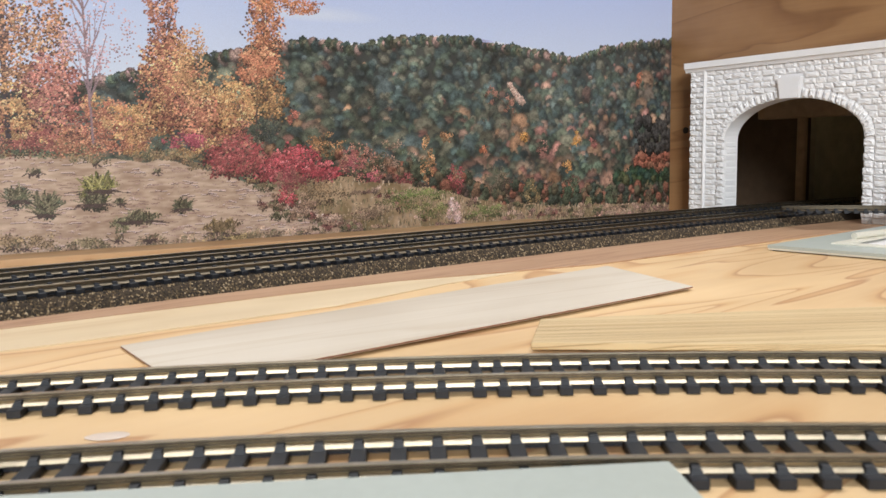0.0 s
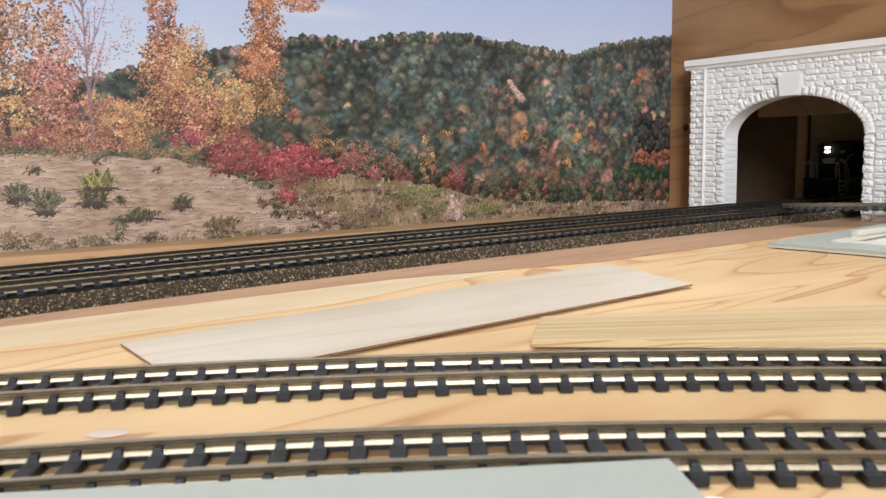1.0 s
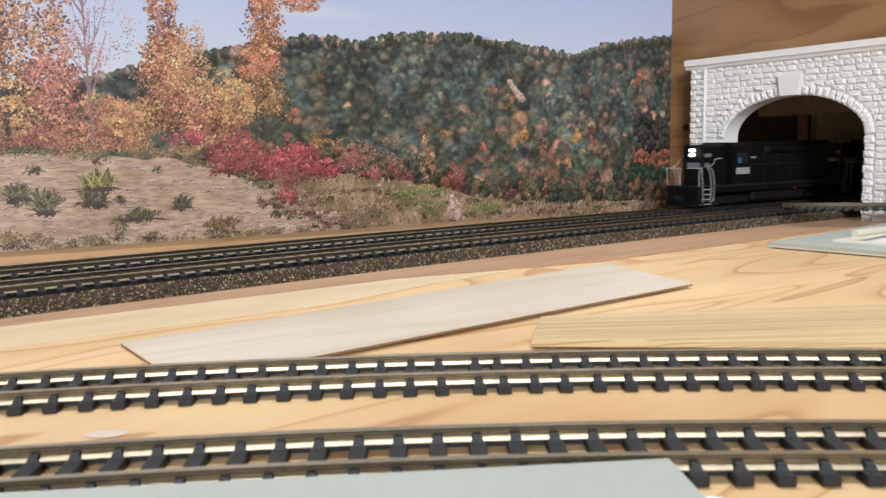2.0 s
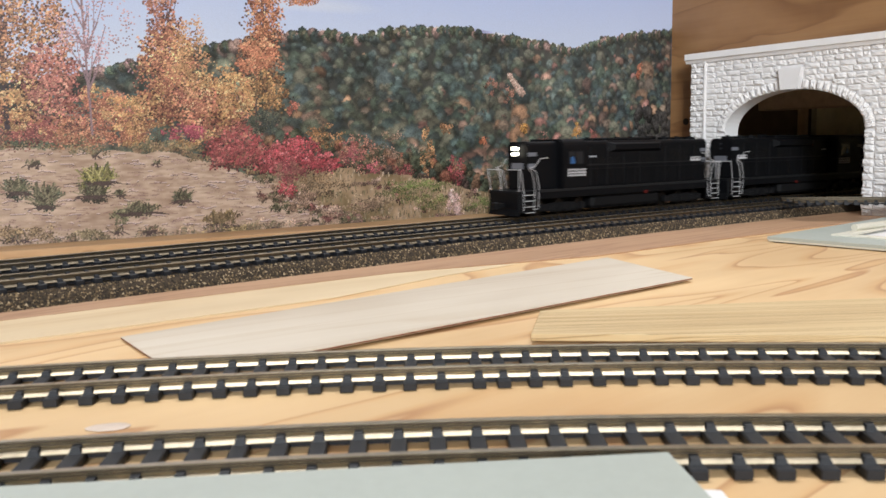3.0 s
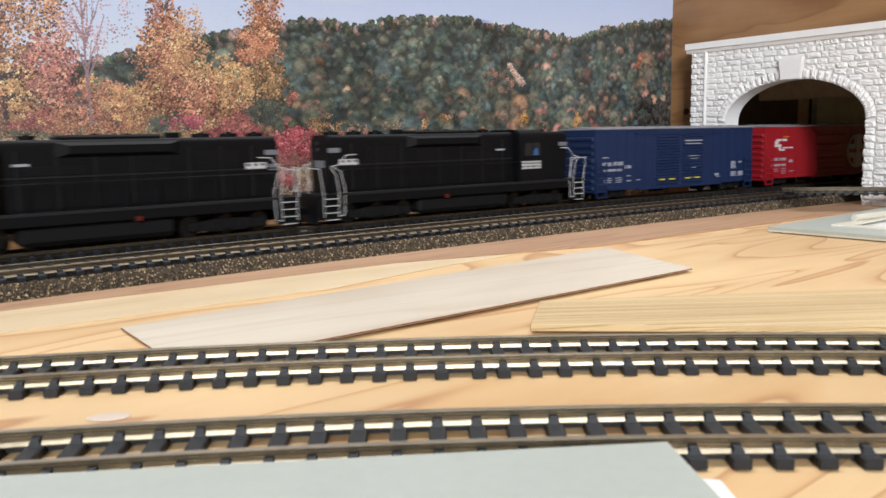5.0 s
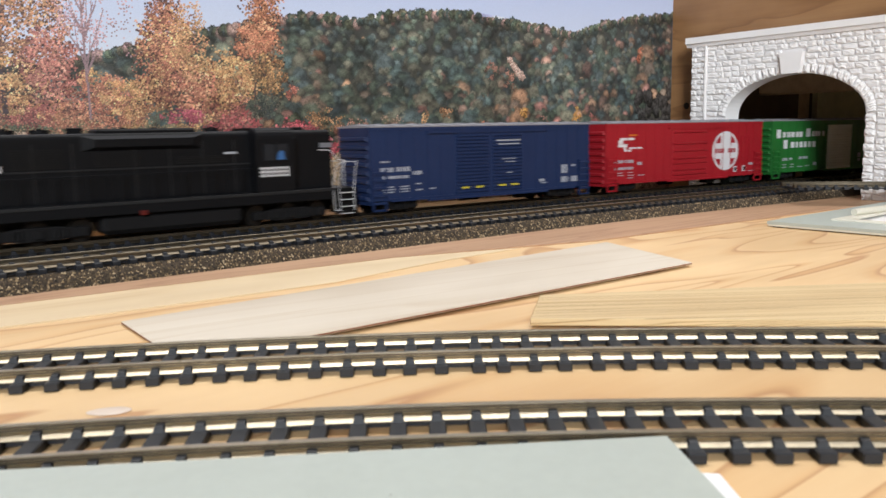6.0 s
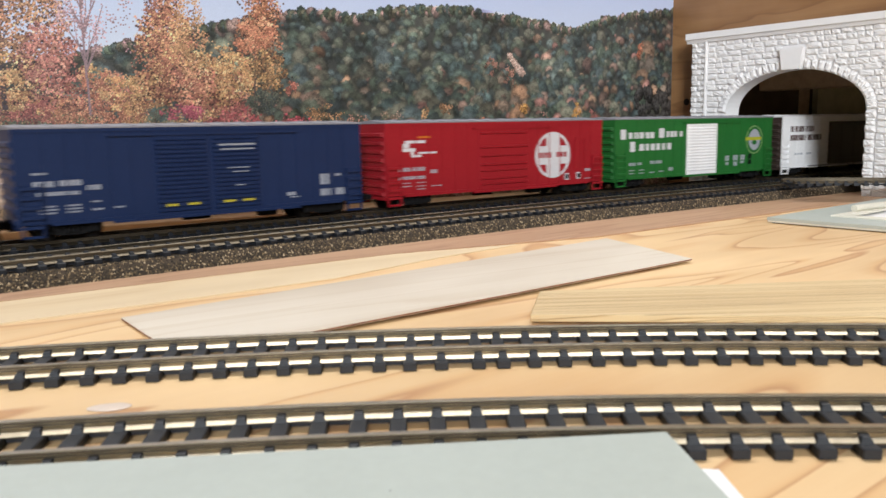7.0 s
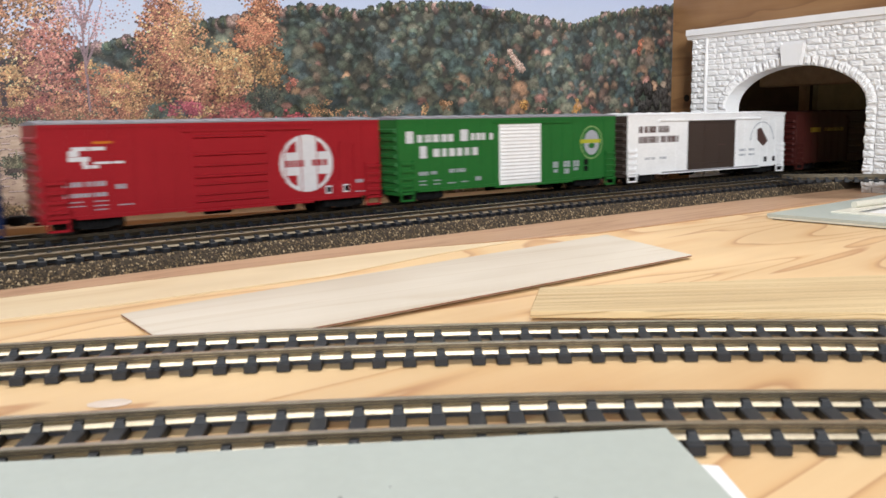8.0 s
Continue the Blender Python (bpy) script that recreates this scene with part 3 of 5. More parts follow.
        for q in np.arange(-w / 2, w / 2 + 0.01, STEP):
            dabs(x0 + (x1 - x0) * f + q, z0 + (z1 - z0) * f, np.array(col)[None, :] * (1 + rnd.uniform(-fade, fade, (n, 1))), 1)

    def tuft(x, z, w, hgt, n, cols):
        """A spiky plant with its shade on the earth below it."""
        for _ in range(n):
            bx = x + rnd.normal(0, w * 0.22)
            c = np.array(cols[rnd.integers(len(cols))], float)
            ang = rnd.normal(0, 0.75)
            l = hgt * rnd.uniform(0.4, 1.0)
            z0 = z + rnd.uniform(0, hgt * 0.35)
            stroke(bx, z0, bx + math.sin(ang) * l * 0.8, z0 + math.cos(ang) * l * 0.8, 0.3, c * rnd.uniform(0.7, 1.15), 0.25)
            if rnd.random() < 0.5:
                stroke(bx, z + 0.3, bx + rnd.normal(0.3, w * 0.3), z - rnd.uniform(0, 1.2), 0.3, (84, 66, 54), 0.2)

    def branchy(x, z0, z1, w, col, spread, n):
        stroke(x, z0, x + rnd.uniform(-1, 1), z1, w, col)
        for _ in range(n):
            z = rnd.uniform(z0 + (z1 - z0) * 0.3, z1)
            l = spread * rnd.uniform(0.3, 1.0)
            s = rnd.choice((-1, 1)) * rnd.uniform(0.15, 0.5)
            stroke(x, z, x + s * l * 0.6, z + l * 0.5, 0.22, col)
            stroke(x + s * l * 0.6, z + l * 0.5, x + s * l * rnd.uniform(0.7, 1.1), z + l, 0.2, col)

    # sky
    h = np.clip((gz - 45) / 60, 0, 1)
    fill(np.ones((nz, nx), bool), (220, 229, 252), (172, 192, 244), h)
    streak = np.clip(soft(60, 5, 3) * 1.4 - 0.75, 0, 1) * (gx > 130) * (gx < 240) + np.clip((gx - 230) / 120, 0, 1) * 0.25
    img[:] = img * (1 - 0.5 * streak[..., None]) + np.array((240, 240, 248)) * 0.5 * streak[..., None]

    # far hills: crowns from the ridge downwards
    ridge = curve([(-30, 52), (49.0, 54.0), (64.9, 55.6), (80.1, 58.9), (92.6, 61.9), (116.3, 68.1), (127.3, 70.2), (140.9, 73.2), (151.8, 74.6), (171.1, 73.5), (185.8, 77.3),
                   (217.5, 79.5), (240.8, 77.5), (264.6, 75.4), (278.1, 73.5), (294.2, 78.5), (317.2, 83.5), (344.5, 85.8)])
    base = cloud(14, 20)
    fill(gz < ridge + 0.6 * soft(2.0, 2.0, 8), (40, 46, 40), (74, 76, 62), np.clip(base * 0.5 + rnd.random((nz, nx)) * 0.5, 0, 1))
    greens = [(52, 72, 54), (60, 78, 52), (46, 68, 58), (70, 80, 52), (78, 80, 54), (54, 72, 64), (84, 84, 56), (48, 62, 50)]
    warm = [(138, 96, 66), (120, 88, 62), (146, 106, 64), (112, 78, 56), (126, 104, 72), (152, 104, 58), (108, 90, 64), (142, 86, 64), (122, 98, 66), (96, 82, 58)]
    blot = cloud(16, 61)
    n = 4000
    px = rnd.uniform(60, 346, n)
    depth = rnd.uniform(0, 1, n) ** 0.9
    order = np.argsort(depth)
    rl = np.interp(px, xs, ridge[0])
    for k in order:
        x, f = px[k], depth[k]
        z = rl[k] - 1.0 - f * (rl[k] - 6)
        r = (1.5 + 1.5 * f) * math.exp(rnd.normal(0.0, 0.38))
        patch = base[min(int(z / STEP), fine - 1), int((x - X0) / STEP)]
        p_warm = 0.03 + 0.34 * np.clip(f * 1.6 - 0.5, 0, 1) + 0.42 * max(0.0, blot[min(int(z / STEP), fine - 1), int((x - X0) / STEP)] - 0.48) * 4 + (0.1 if x > 235 else 0)
        p_warm *= 0.35 if x < 228 and f < 0.42 else 1.0
        c = np.array(warm[rnd.integers(len(warm))] if rnd.random() < p_warm * 0.8 else greens[rnd.integers(len(greens))], float)
        c = c * 0.82 + np.array((84, 82, 66)) * 0.18
        haze = 0.15 * (1 - f)
        c = c * (1 - haze) + np.array((120, 130, 138)) * haze
        c *= 0.72 + 0.5 * patch + (0.06 if x < 230 else 0)
        treetop(x, z, r, c * 1.14 * math.exp(rnd.normal(0, 0.13)), rnd.uniform(0.7, 1.4))
    for x in np.arange(62, 346, 0.7):
        z = np.interp(x, xs, ridge[0]) + rnd.uniform(-1.6, 0.5)
        c = np.array(greens[rnd.integers(len(greens))], float) * rnd.uniform(0.8, 1.05)
        if rnd.random() < 0.2:
            c = np.array((128, 104, 86.0))
        treetop(x + rnd.uniform(-0.5, 0.5), z, rnd.uniform(1.0, 2.2), c * 1.15 + np.array((16, 13, 12)), rnd.uniform(0.8, 1.3))
    tone = (0.52 + 0.42 * cloud(8, 71) + 0.56 * cloud(26, 75))[..., None]
    hillside = gz < ridge + 1.5
    img[hillside] = (img * tone)[hillside]
    grain = rnd.uniform(0.9, 1.1, (nz, nx, 1))
    img[hillside] = (img * grain * np.array((1.04, 1.0, 0.93)) + np.array((10, 11, 12)))[hillside]
    # haze over the far slope evens out its tones
    even = sum(np.roll(img, k, 0) for k in range(-4, 5)) / 9
    even = sum(np.roll(even, k, 1) for k in range(-4, 5)) / 9
    slope = gz < ridge - 1.5
    img[slope] = (img * 0.62 + even * 0.38)[slope]
    # bright single crowns on the slope
    for x, z, r, c in ((321.5, 67.0, 2.6, (196, 104, 62)), (279.2, 38.0, 2.4, (206, 138, 52)), (249.1, 38.7, 2.4, (206, 140, 56)), (273.6, 25.1, 2.6, (190, 130, 60)), (259.4, 33.1, 2.8, (170, 112, 84)),
                       (343.7, 19.3, 2.6, (204, 140, 60)), (322.0, 27.0, 2.6, (196, 110, 74)), (290.7, 35.6, 2.0, (160, 90, 70)), (143.0, 46.8, 1.8, (176, 96, 70)), (226.7, 33.7, 1.6, (190, 104, 60)),
                       (208.4, 39.8, 2.2, (170, 120, 70)), (231.5, 56.6, 2.6, (160, 108, 78)), (242.0, 52.0, 3.2, (164, 112, 80))):
        leaves(x, z, r, r * 1.2, 160, [c, tuple(q * 0.75 for q in c), tuple(q * 1.15 for q in c)], 2)
    # orange shoulder behind the end of the ridge
    for _ in range(60):
        x = rnd.uniform(319.9, 346)
        treetop(x, rnd.uniform(20, 31), rnd.uniform(1.8, 2.8), (182 + rnd.uniform(-22, 18), 108, 70), 1.0)
    for _ in range(90):
        x = rnd.uniform(306.0, 346)
        treetop(x, rnd.uniform(6, 21), rnd.uniform(2.0, 3.6), np.array(greens[rnd.integers(len(greens))]) * np.array((1.2, 1.2, 1.0)), 1.2)
    for _ in range(40):
        x, z = rnd.uniform(318.0, 346), rnd.uniform(32, 50)
        treetop(x, z, rnd.uniform(1.6, 2.8), (84, 80, 66), 1.6)
    # bare gully
    for k in range(60):
        q = k / 60
        leaves(240.8 + 7.4 * q, 62.0 - 8.2 * q, 0.25 + 1.7 * q, 0.7, 24, [(184, 148, 112), (168, 132, 98), (194, 160, 124)], 2)

    # near scrub along the foot of the hill
    scrub = curve([(60, 22), (142.1, 27.5), (169.4, 22.3), (194.4, 19.2), (227.8, 11.1), (272.8, 6.8), (346.2, 4.1)])
    for _ in range(520):
        x = rnd.uniform(133.5, 345)
        t = np.interp(x, xs, scrub[0])
        z = t + rnd.uniform(-1.5, 9)
        c = [(104, 94, 62), (84, 90, 60), (140, 104, 68), (100, 80, 62), (70, 78, 54), (76, 84, 62), (150, 92, 62)][rnd.integers(7)]
        treetop(x, z, rnd.uniform(1.2, 2.9), np.array(c) * 1.05, rnd.uniform(0.9, 1.5))
    for x, z, rx, rz, c in ((198.7, 29.5, 3.0, 7.0, (186, 128, 70)), (181.9, 30.5, 5.5, 6.5, (150, 116, 84)), (212.4, 21.4, 3.4, 5.4, (168, 74, 68)), (188.0, 22.2, 4.0, 3.0, (134, 66, 58)),
                            (169.6, 29.0, 6.0, 8.0, (184, 120, 86)), (154.7, 35.4, 7.0, 5.0, (172, 118, 66)), (173.0, 22.2, 5.0, 4.0, (166, 78, 76)), (276.3, 16.1, 4.0, 6.0, (72, 92, 60)), (233.9, 20.2, 5.0, 6.0, (104, 92, 66)),
                            (252.7, 14.5, 4.0, 5.0, (150, 124, 70)), (302.2, 11.0, 4.0, 5.0, (88, 96, 60)), (330.7, 8.3, 4.0, 6.0, (110, 88, 58)), (287.1, 6.3, 3.0, 3.0, (128, 118, 64))):
        leaves(x, z, rx, rz, 420, [c, tuple(q * 0.7 for q in c), tuple(q * 1.2 for q in c), (88, 90, 58)], 2)
    grass = [(186, 158, 108), (168, 138, 92), (200, 172, 122), (140, 124, 78), (126, 118, 70)]
    low = gz < scrub + 2.0 * soft(4, 2, 30) - 1.0
    low &= gx > 131.2
    fill(low, (118, 98, 54), (198, 160, 108), np.clip(cloud(6, 31) * 1.5 - 0.25, 0, 1))
    for _ in range(2200):
        x = rnd.uniform(131.1, 345)
        t = np.interp(x, xs, scrub[0])
        z = rnd.uniform(-1, 1) * t * 0.5 + t * 0.5
        c = np.array(grass[rnd.integers(5)]) * rnd.uniform(0.7, 1.1)
        stroke(x, z, x + rnd.uniform(-0.5, 0.5), z + rnd.uniform(0.6, 1.8), 0.3, c)
    scrubby = [(120, 96, 68), (104, 98, 60), (150, 116, 82), (136, 100, 78), (92, 88, 56), (164, 132, 98), (120, 74, 60)]
    for _ in range(120):
        x = rnd.uniform(131.1, 345)
        t = np.interp(x, xs, scrub[0])
        c = scrubby[rnd.integers(len(scrubby))]
        leaves(x, rnd.uniform(0, 1) * t, rnd.uniform(1.5, 4.5), rnd.uniform(0.7, 1.6), 90, [c, tuple(q * 0.7 for q in c), tuple(q * 1.2 for q in c)], 2)
    for x, z, rx, rz in ((146.8, 7.6, 7.0, 2.6), (156.9, 4.8, 6.0, 1.6), (141.5, 12.2, 5.0, 2.0)):
        leaves(x, z, rx, rz, 700, [(204, 166, 138), (190, 150, 122), (216, 182, 156)], 2)
    for x, z, rx, rz, c in ((189.1, 14.3, 13.0, 3.6, (104, 118, 52)), (196.0, 15.6, 12.0, 2.6, (110, 122, 56)), (202.2, 9.0, 8.0, 3.0, (116, 116, 58)), (152.8, 17.5, 9.0, 4.0, (130, 104, 66)), (173.8, 9.8, 9.0, 3.0, (140, 112, 78)),
                            (227.7, 6.9, 9.0, 2.4, (108, 118, 56)), (139.1, 7.4, 2.4, 4.0, (130, 66, 50)), (150.7, 20.8, 6.0, 3.0, (150, 116, 72))):
        leaves(x, z, rx, rz, 700, [c, tuple(q * 0.75 for q in c), tuple(q * 1.2 for q in c), (156, 130, 88)], 2)
    for x, z in ((210.4, 7.8), (213.8, 4.5), (211.6, 10.9)):
        leaves(x, z, 2.4, 2.6, 200, [(206, 164, 132), (196, 152, 120), (214, 176, 146)], 2)

    # the bank of bare earth at the near end
    top = curve([(-30, 34), (47.6, 35.0), (63.4, 33.2), (76.7, 32.2), (98.1, 31.4), (113.2, 27.2), (125.0, 22.8), (137.4, 18.1), (150.3, 10.4), (161.6, 6.0), (178.4, -0.7)])
    bank = gz < top + 1.5 * soft(5, 3, 41) - 0.7
    bank &= gx < 173.6
    ledges = np.clip(0.45 * cloud(9, 42) + 0.25 * soft(6, 0.9, 45) + 0.3 * soft(2.4, 0.6, 46), 0, 1)
    fill(bank, (160, 123, 86), (230, 195, 148), np.clip(ledges * 1.5 - 0.22, 0, 1))
    for _ in range(260):
        x = rnd.uniform(-30, 150.3)
        z = rnd.uniform(0.08, 0.97) * np.interp(x, xs, top[0])
        for _ in range(rnd.integers(1, 5)):
            l = rnd.uniform(0.4, 1.9)
            z1 = z + rnd.uniform(-0.45, 0.35)
            stroke(x, z, x + l, z1, 0.2, (112, 88, 70), 0.3)
            stroke(x, z + 0.25, x + l, z1 + 0.25, 0.2, (226, 196, 166), 0.08)
            x, z = x + l, z1
    for _ in range(900):
        x = rnd.uniform(-30, 150.3)
        t = np.interp(x, xs, top[0])
        z = rnd.uniform(0, 1) * t * 0.97
        l = rnd.uniform(0.5, 3.2)
        dark = rnd.random() < 0.45
        stroke(x, z, x + l, z + rnd.uniform(-0.5, 0.5), 0.3, (150, 112, 88) if dark else (176, 138, 112), 0.2)
    for _ in range(900):
        x = rnd.uniform(-30, 159.4)
        z = rnd.uniform(0, 1) ** 1.3 * np.interp(x, xs, top[0]) * 0.95
        dabs(np.array([x]), np.array([z]), np.array([(128, 98, 76) if rnd.random() < 0.7 else (222, 192, 164)]), 1)
    foot = [(156, 124, 82), (128, 112, 72), (172, 134, 96), (110, 100, 66), (186, 150, 110)]
    for _ in range(46):
        x = rnd.uniform(-30, 163.9)
        leaves(x, rnd.uniform(0.5, 4.5) ** 1.0, rnd.uniform(2, 5), rnd.uniform(1.0, 2.2), 120, foot, 2)
    for x, z, rx, rz, c in ((51.2, 20.7, 3.2, 3.0, (92, 98, 70)), (59.8, 17.4, 3.0, 3.6, (82, 90, 62)), (75.2, 22.0, 5.0, 4.2, (120, 118, 52)), (73.2, 17.0, 3.0, 1.6, (74, 68, 48)), (101.3, 15.4, 2.4, 2.0, (92, 92, 62)),
                            (87.8, 12.3, 6.8, 2.4, (122, 110, 70)), (81.4, 9.8, 2.4, 2.0, (110, 104, 66)), (114.9, 7.4, 5.4, 3.2, (138, 110, 62)), (114.9, 3.6, 8.0, 1.4, (148, 122, 70)), (71.5, 4.2, 5.0, 2.2, (130, 112, 72)), (55.0, 5.8, 6.0, 1.8, (140, 112, 72)), (47.8, 5.9, 4.0, 2.4, (140, 112, 70))):
        leaves(x, z, rx, rz, 380, [c, tuple(q * 0.65 for q in c), tuple(q * 1.25 for q in c)], 2)

    leafy = [(116, 110, 72), (98, 98, 62), (138, 126, 84), (84, 74, 52)]
    for x, z, w, hgt, n in ((51.5, 19.6, 6.0, 5.5, 70), (59.2, 14.8, 6.0, 7.5, 90), (73.7, 17.5, 8.0, 5.0, 70), (101.9, 14.6, 5.0, 4.4, 50), (81.3, 17.2, 3.0, 2.6, 24), (56.9, 28.2, 5.0, 2.2, 24), (74.6, 31.1, 2.6, 1.6, 16), (94.2, 27.6, 2.4, 1.4, 14), (86.8, 11.0, 9.0, 4.0, 90)):
        tuft(x, z, w, hgt, n, leafy)
    tuft(76.1, 22.0, 8.0, 6.5, 110, [(150, 140, 62), (128, 124, 56), (170, 156, 84), (84, 84, 50)])
    tuft(114.4, 5.3, 8.0, 5.0, 110, [(134, 108, 66), (116, 98, 58), (150, 122, 78)])
    for _ in range(40):
        tuft(rnd.uniform(-30, 163.9), rnd.uniform(0.5, 5.0), 4.0, 2.4, 14, foot)
    for _ in range(60):
        x = rnd.uniform(128.0, 168.8)
        t = np.interp(x, xs, top[0])
        c = scrubby[rnd.integers(len(scrubby))]
        leaves(x, t * rnd.uniform(0.55, 1.15), rnd.uniform(1.5, 4.0), rnd.uniform(0.8, 1.8), 110, [c, tuple(q * 0.7 for q in c), tuple(q * 1.2 for q in c)], 2)
    # brush on the crest of the bank
    for _ in range(70):
        x = rnd.uniform(-30, 131.5)
        t = np.interp(x, xs, top[0])
        leaves(x, t + rnd.uniform(0.3, 4.5), 4, 1.6, 130, [(140, 116, 76), (118, 108, 70), (168, 128, 84), (150, 122, 72), (96, 98, 66)], 2)
    leaves(61.2, 36.6, 12, 2.6, 900, [(96, 104, 66), (84, 94, 64), (116, 112, 72)], 2)

    # the near autumn trees
    rust = [(206, 128, 84), (190, 108, 74), (220, 150, 96), (168, 92, 66), (150, 88, 66)]
    gold = [(216, 160, 86), (200, 138, 76), (224, 174, 104), (178, 122, 70), (194, 120, 72)]
    deep = [(150, 74, 62), (176, 92, 74), (126, 64, 56), (196, 110, 84)]
    for k in range(64):
        x = rnd.uniform(-30, 124.0)
        leaves(x, rnd.uniform(38, 50), 6, 4.6, 460, (rust, deep, gold, rust)[k % 4], 2)
    for _ in range(60):
        x = rnd.uniform(-30, 126.0)
        leaves(x, rnd.uniform(36, 44), 2.0, 3.0, 40, [(80, 62, 50), (96, 76, 56)], 1)
    bark = (92, 72, 60)
    # tall tree at the end
    branchy(50.4, 40, 92, 1.4, (70, 58, 56), 16, 26)
    leaves(56.5, 72.8, 12, 17, 4200, [(206, 140, 84), (186, 116, 70), (226, 166, 104), (196, 124, 78), (140, 96, 72)], 2)
    leaves(51.8, 49.6, 10, 7, 1500, gold, 2)
    leaves(63.6, 55.2, 7.5, 11, 2300, [(204, 120, 92), (184, 100, 80), (216, 140, 104), (150, 84, 70)], 2)
    # sparse pink tree
    branchy(74.6, 38, 84, 0.5, (150, 120, 110), 19, 26)
    leaves(77.4, 69.3, 11.0, 18, 620, [(200, 150, 138), (186, 132, 118), (214, 168, 150)], 2, 0.8)
    # rust-brown tree
    branchy(99.8, 37, 78, 0.9, bark, 12, 22)
    leaves(98.8, 75.0, 5.0, 14, 1700, [(196, 120, 84), (180, 104, 72), (214, 144, 98), (150, 88, 64)], 2)
    leaves(99.6, 57.8, 8.8, 14, 4600, [(190, 112, 76), (176, 100, 70), (208, 134, 84), (132, 76, 56), (222, 164, 92)], 2)
    leaves(107.6, 66.8, 5.5, 10, 900, [(214, 156, 92), (200, 134, 80)], 2)
    # golden trees
    leaves(118.3, 51.3, 11, 8.5, 3600, gold, 2)
    leaves(108.8, 47.3, 7, 7, 1400, rust, 2)
    stroke(128.7, 36, 130.5, 70, 0.6, bark)
    branchy(132.8, 40, 90, 0.9, bark, 10, 16)
    leaves(133.3, 76.9, 5.5, 16, 2600, [(206, 124, 74), (186, 104, 64), (222, 148, 92), (140, 82, 58)], 2)
    leaves(130.1, 64.7, 6.5, 7.0, 1700, [(206, 120, 76), (188, 104, 70), (220, 146, 92)], 2)
    leaves(134.3, 52.6, 6.0, 7.0, 1300, [(188, 128, 70), (150, 104, 62), (110, 92, 60), (206, 150, 80)], 2)
    leaves(144.7, 88.1, 10, 3.0, 900, [(206, 118, 66), (190, 104, 58), (222, 144, 86)], 2)
    leaves(132.1, 41.8, 5, 4, 700, [(78, 84, 62), (92, 92, 66), (60, 66, 56)], 2)
    # crimson bushes
    crimson = [(196, 70, 72), (176, 58, 60), (206, 98, 90), (146, 54, 52), (124, 64, 54)]
    leaves(142.6, 29.6, 9.0, 5.6, 2200, crimson, 2)
    leaves(133.5, 27.3, 6.0, 3.6, 1300, crimson, 2)
    leaves(152.3, 26.4, 7.0, 3.0, 1300, crimson, 2)
    leaves(164.9, 30.2, 5.0, 3.4, 600, [(170, 86, 80), (150, 74, 68), (186, 120, 84)], 2)
    leaves(139.1, 17.0, 3.0, 4.5, 300, crimson, 2)
    leaves(120.4, 32.1, 8.5, 6.5, 2600, [(176, 72, 68), (154, 64, 58), (190, 96, 82), (130, 76, 60)], 2)
    leaves(104.1, 38.4, 6.0, 2.4, 500, [(184, 78, 84), (166, 70, 74)], 2)
    leaves(140.8, 23.3, 5.0, 4.0, 700, [(132, 60, 58), (150, 90, 70), (120, 84, 62)], 2)
    # hill crowns soften into the sky
    pad = np.pad(img, ((1, 1), (1, 1), (0, 0)), mode="edge")
    img = 0.92 * img + 0.02 * (pad[:-2, 1:-1] + pad[2:, 1:-1] + pad[1:-1, :-2] + pad[1:-1, 2:])
    grey = img.mean(-1, keepdims=True)
    warmth = np.clip((img[..., :1] - img[..., 2:]) / 90 - 0.35, 0, 1) * np.clip((190 - gx) / 60, 0, 1)[..., None]
    img = (grey + (0.79 - 0.07 * warmth) * (img - grey)) * (np.array((0.985, 0.995, 1.13)) * (1 - warmth) + np.array((0.97, 0.995, 1.07)) * warmth)
    lin = np.minimum(0.93, (np.clip(img, 2, 252) / 255.0) ** 2.2 * 1.08)

    sy = poster_y(xs)
    verts = np.empty((nz, nx, 3))
    verts[..., 0], verts[..., 1], verts[..., 2] = xs[None, :], sy[None, :], zs[:, None]
    idx = np.arange(nz * nx).reshape(nz, nx)
    quads = np.stack([idx[:-1, :-1], idx[:-1, 1:], idx[1:, 1:], idx[1:, :-1]], -1).reshape(-1, 4)
    me = bpy.data.meshes.new("backdrop")
    me.vertices.add(nz * nx)
    me.vertices.foreach_set("co", (verts * MM).ravel())
    me.loops.add(quads.size)
    me.loops.foreach_set("vertex_index", quads.ravel().astype(np.int32))
    me.polygons.add(len(quads))
    me.polygons.foreach_set("loop_start", np.arange(0, quads.size, 4, dtype=np.int32))
    me.update(calc_edges=True)
    ca = me.color_attributes.new("print", "FLOAT_COLOR", "POINT")
    rgba = np.ones((nz * nx, 4), np.float32)
    rgba[:, :3] = lin.reshape(-1, 3)
    ca.data.foreach_set("color", rgba.ravel())
    m, t, b = mat("printed_vinyl", 0.42)
    a = t.nodes.new("ShaderNodeVertexColor")
    a.layer_name = "print"
    v = coords(t, (1, 1, 1))
    t.links.new(mix(t, 1.0, a.outputs[0], ramp(t, noise_of(t, v, 3.0, 3), [(0.3, (0.9, 0.9, 0.9)), (0.7, (1.0, 1.0, 1.0))]), "MULTIPLY"), b.inputs["Base Color"])
    bump(t, b, noise_of(t, v, 0.02, 2), 0.2, 0.002)
    me.materials.append(m)
    tagged(new("backdrop", me), "printed backdrop of autumn trees, hills and sky", "backdrop", "", "structure")
    # tan ledge along the foot of the print
    b = bmesh.new()
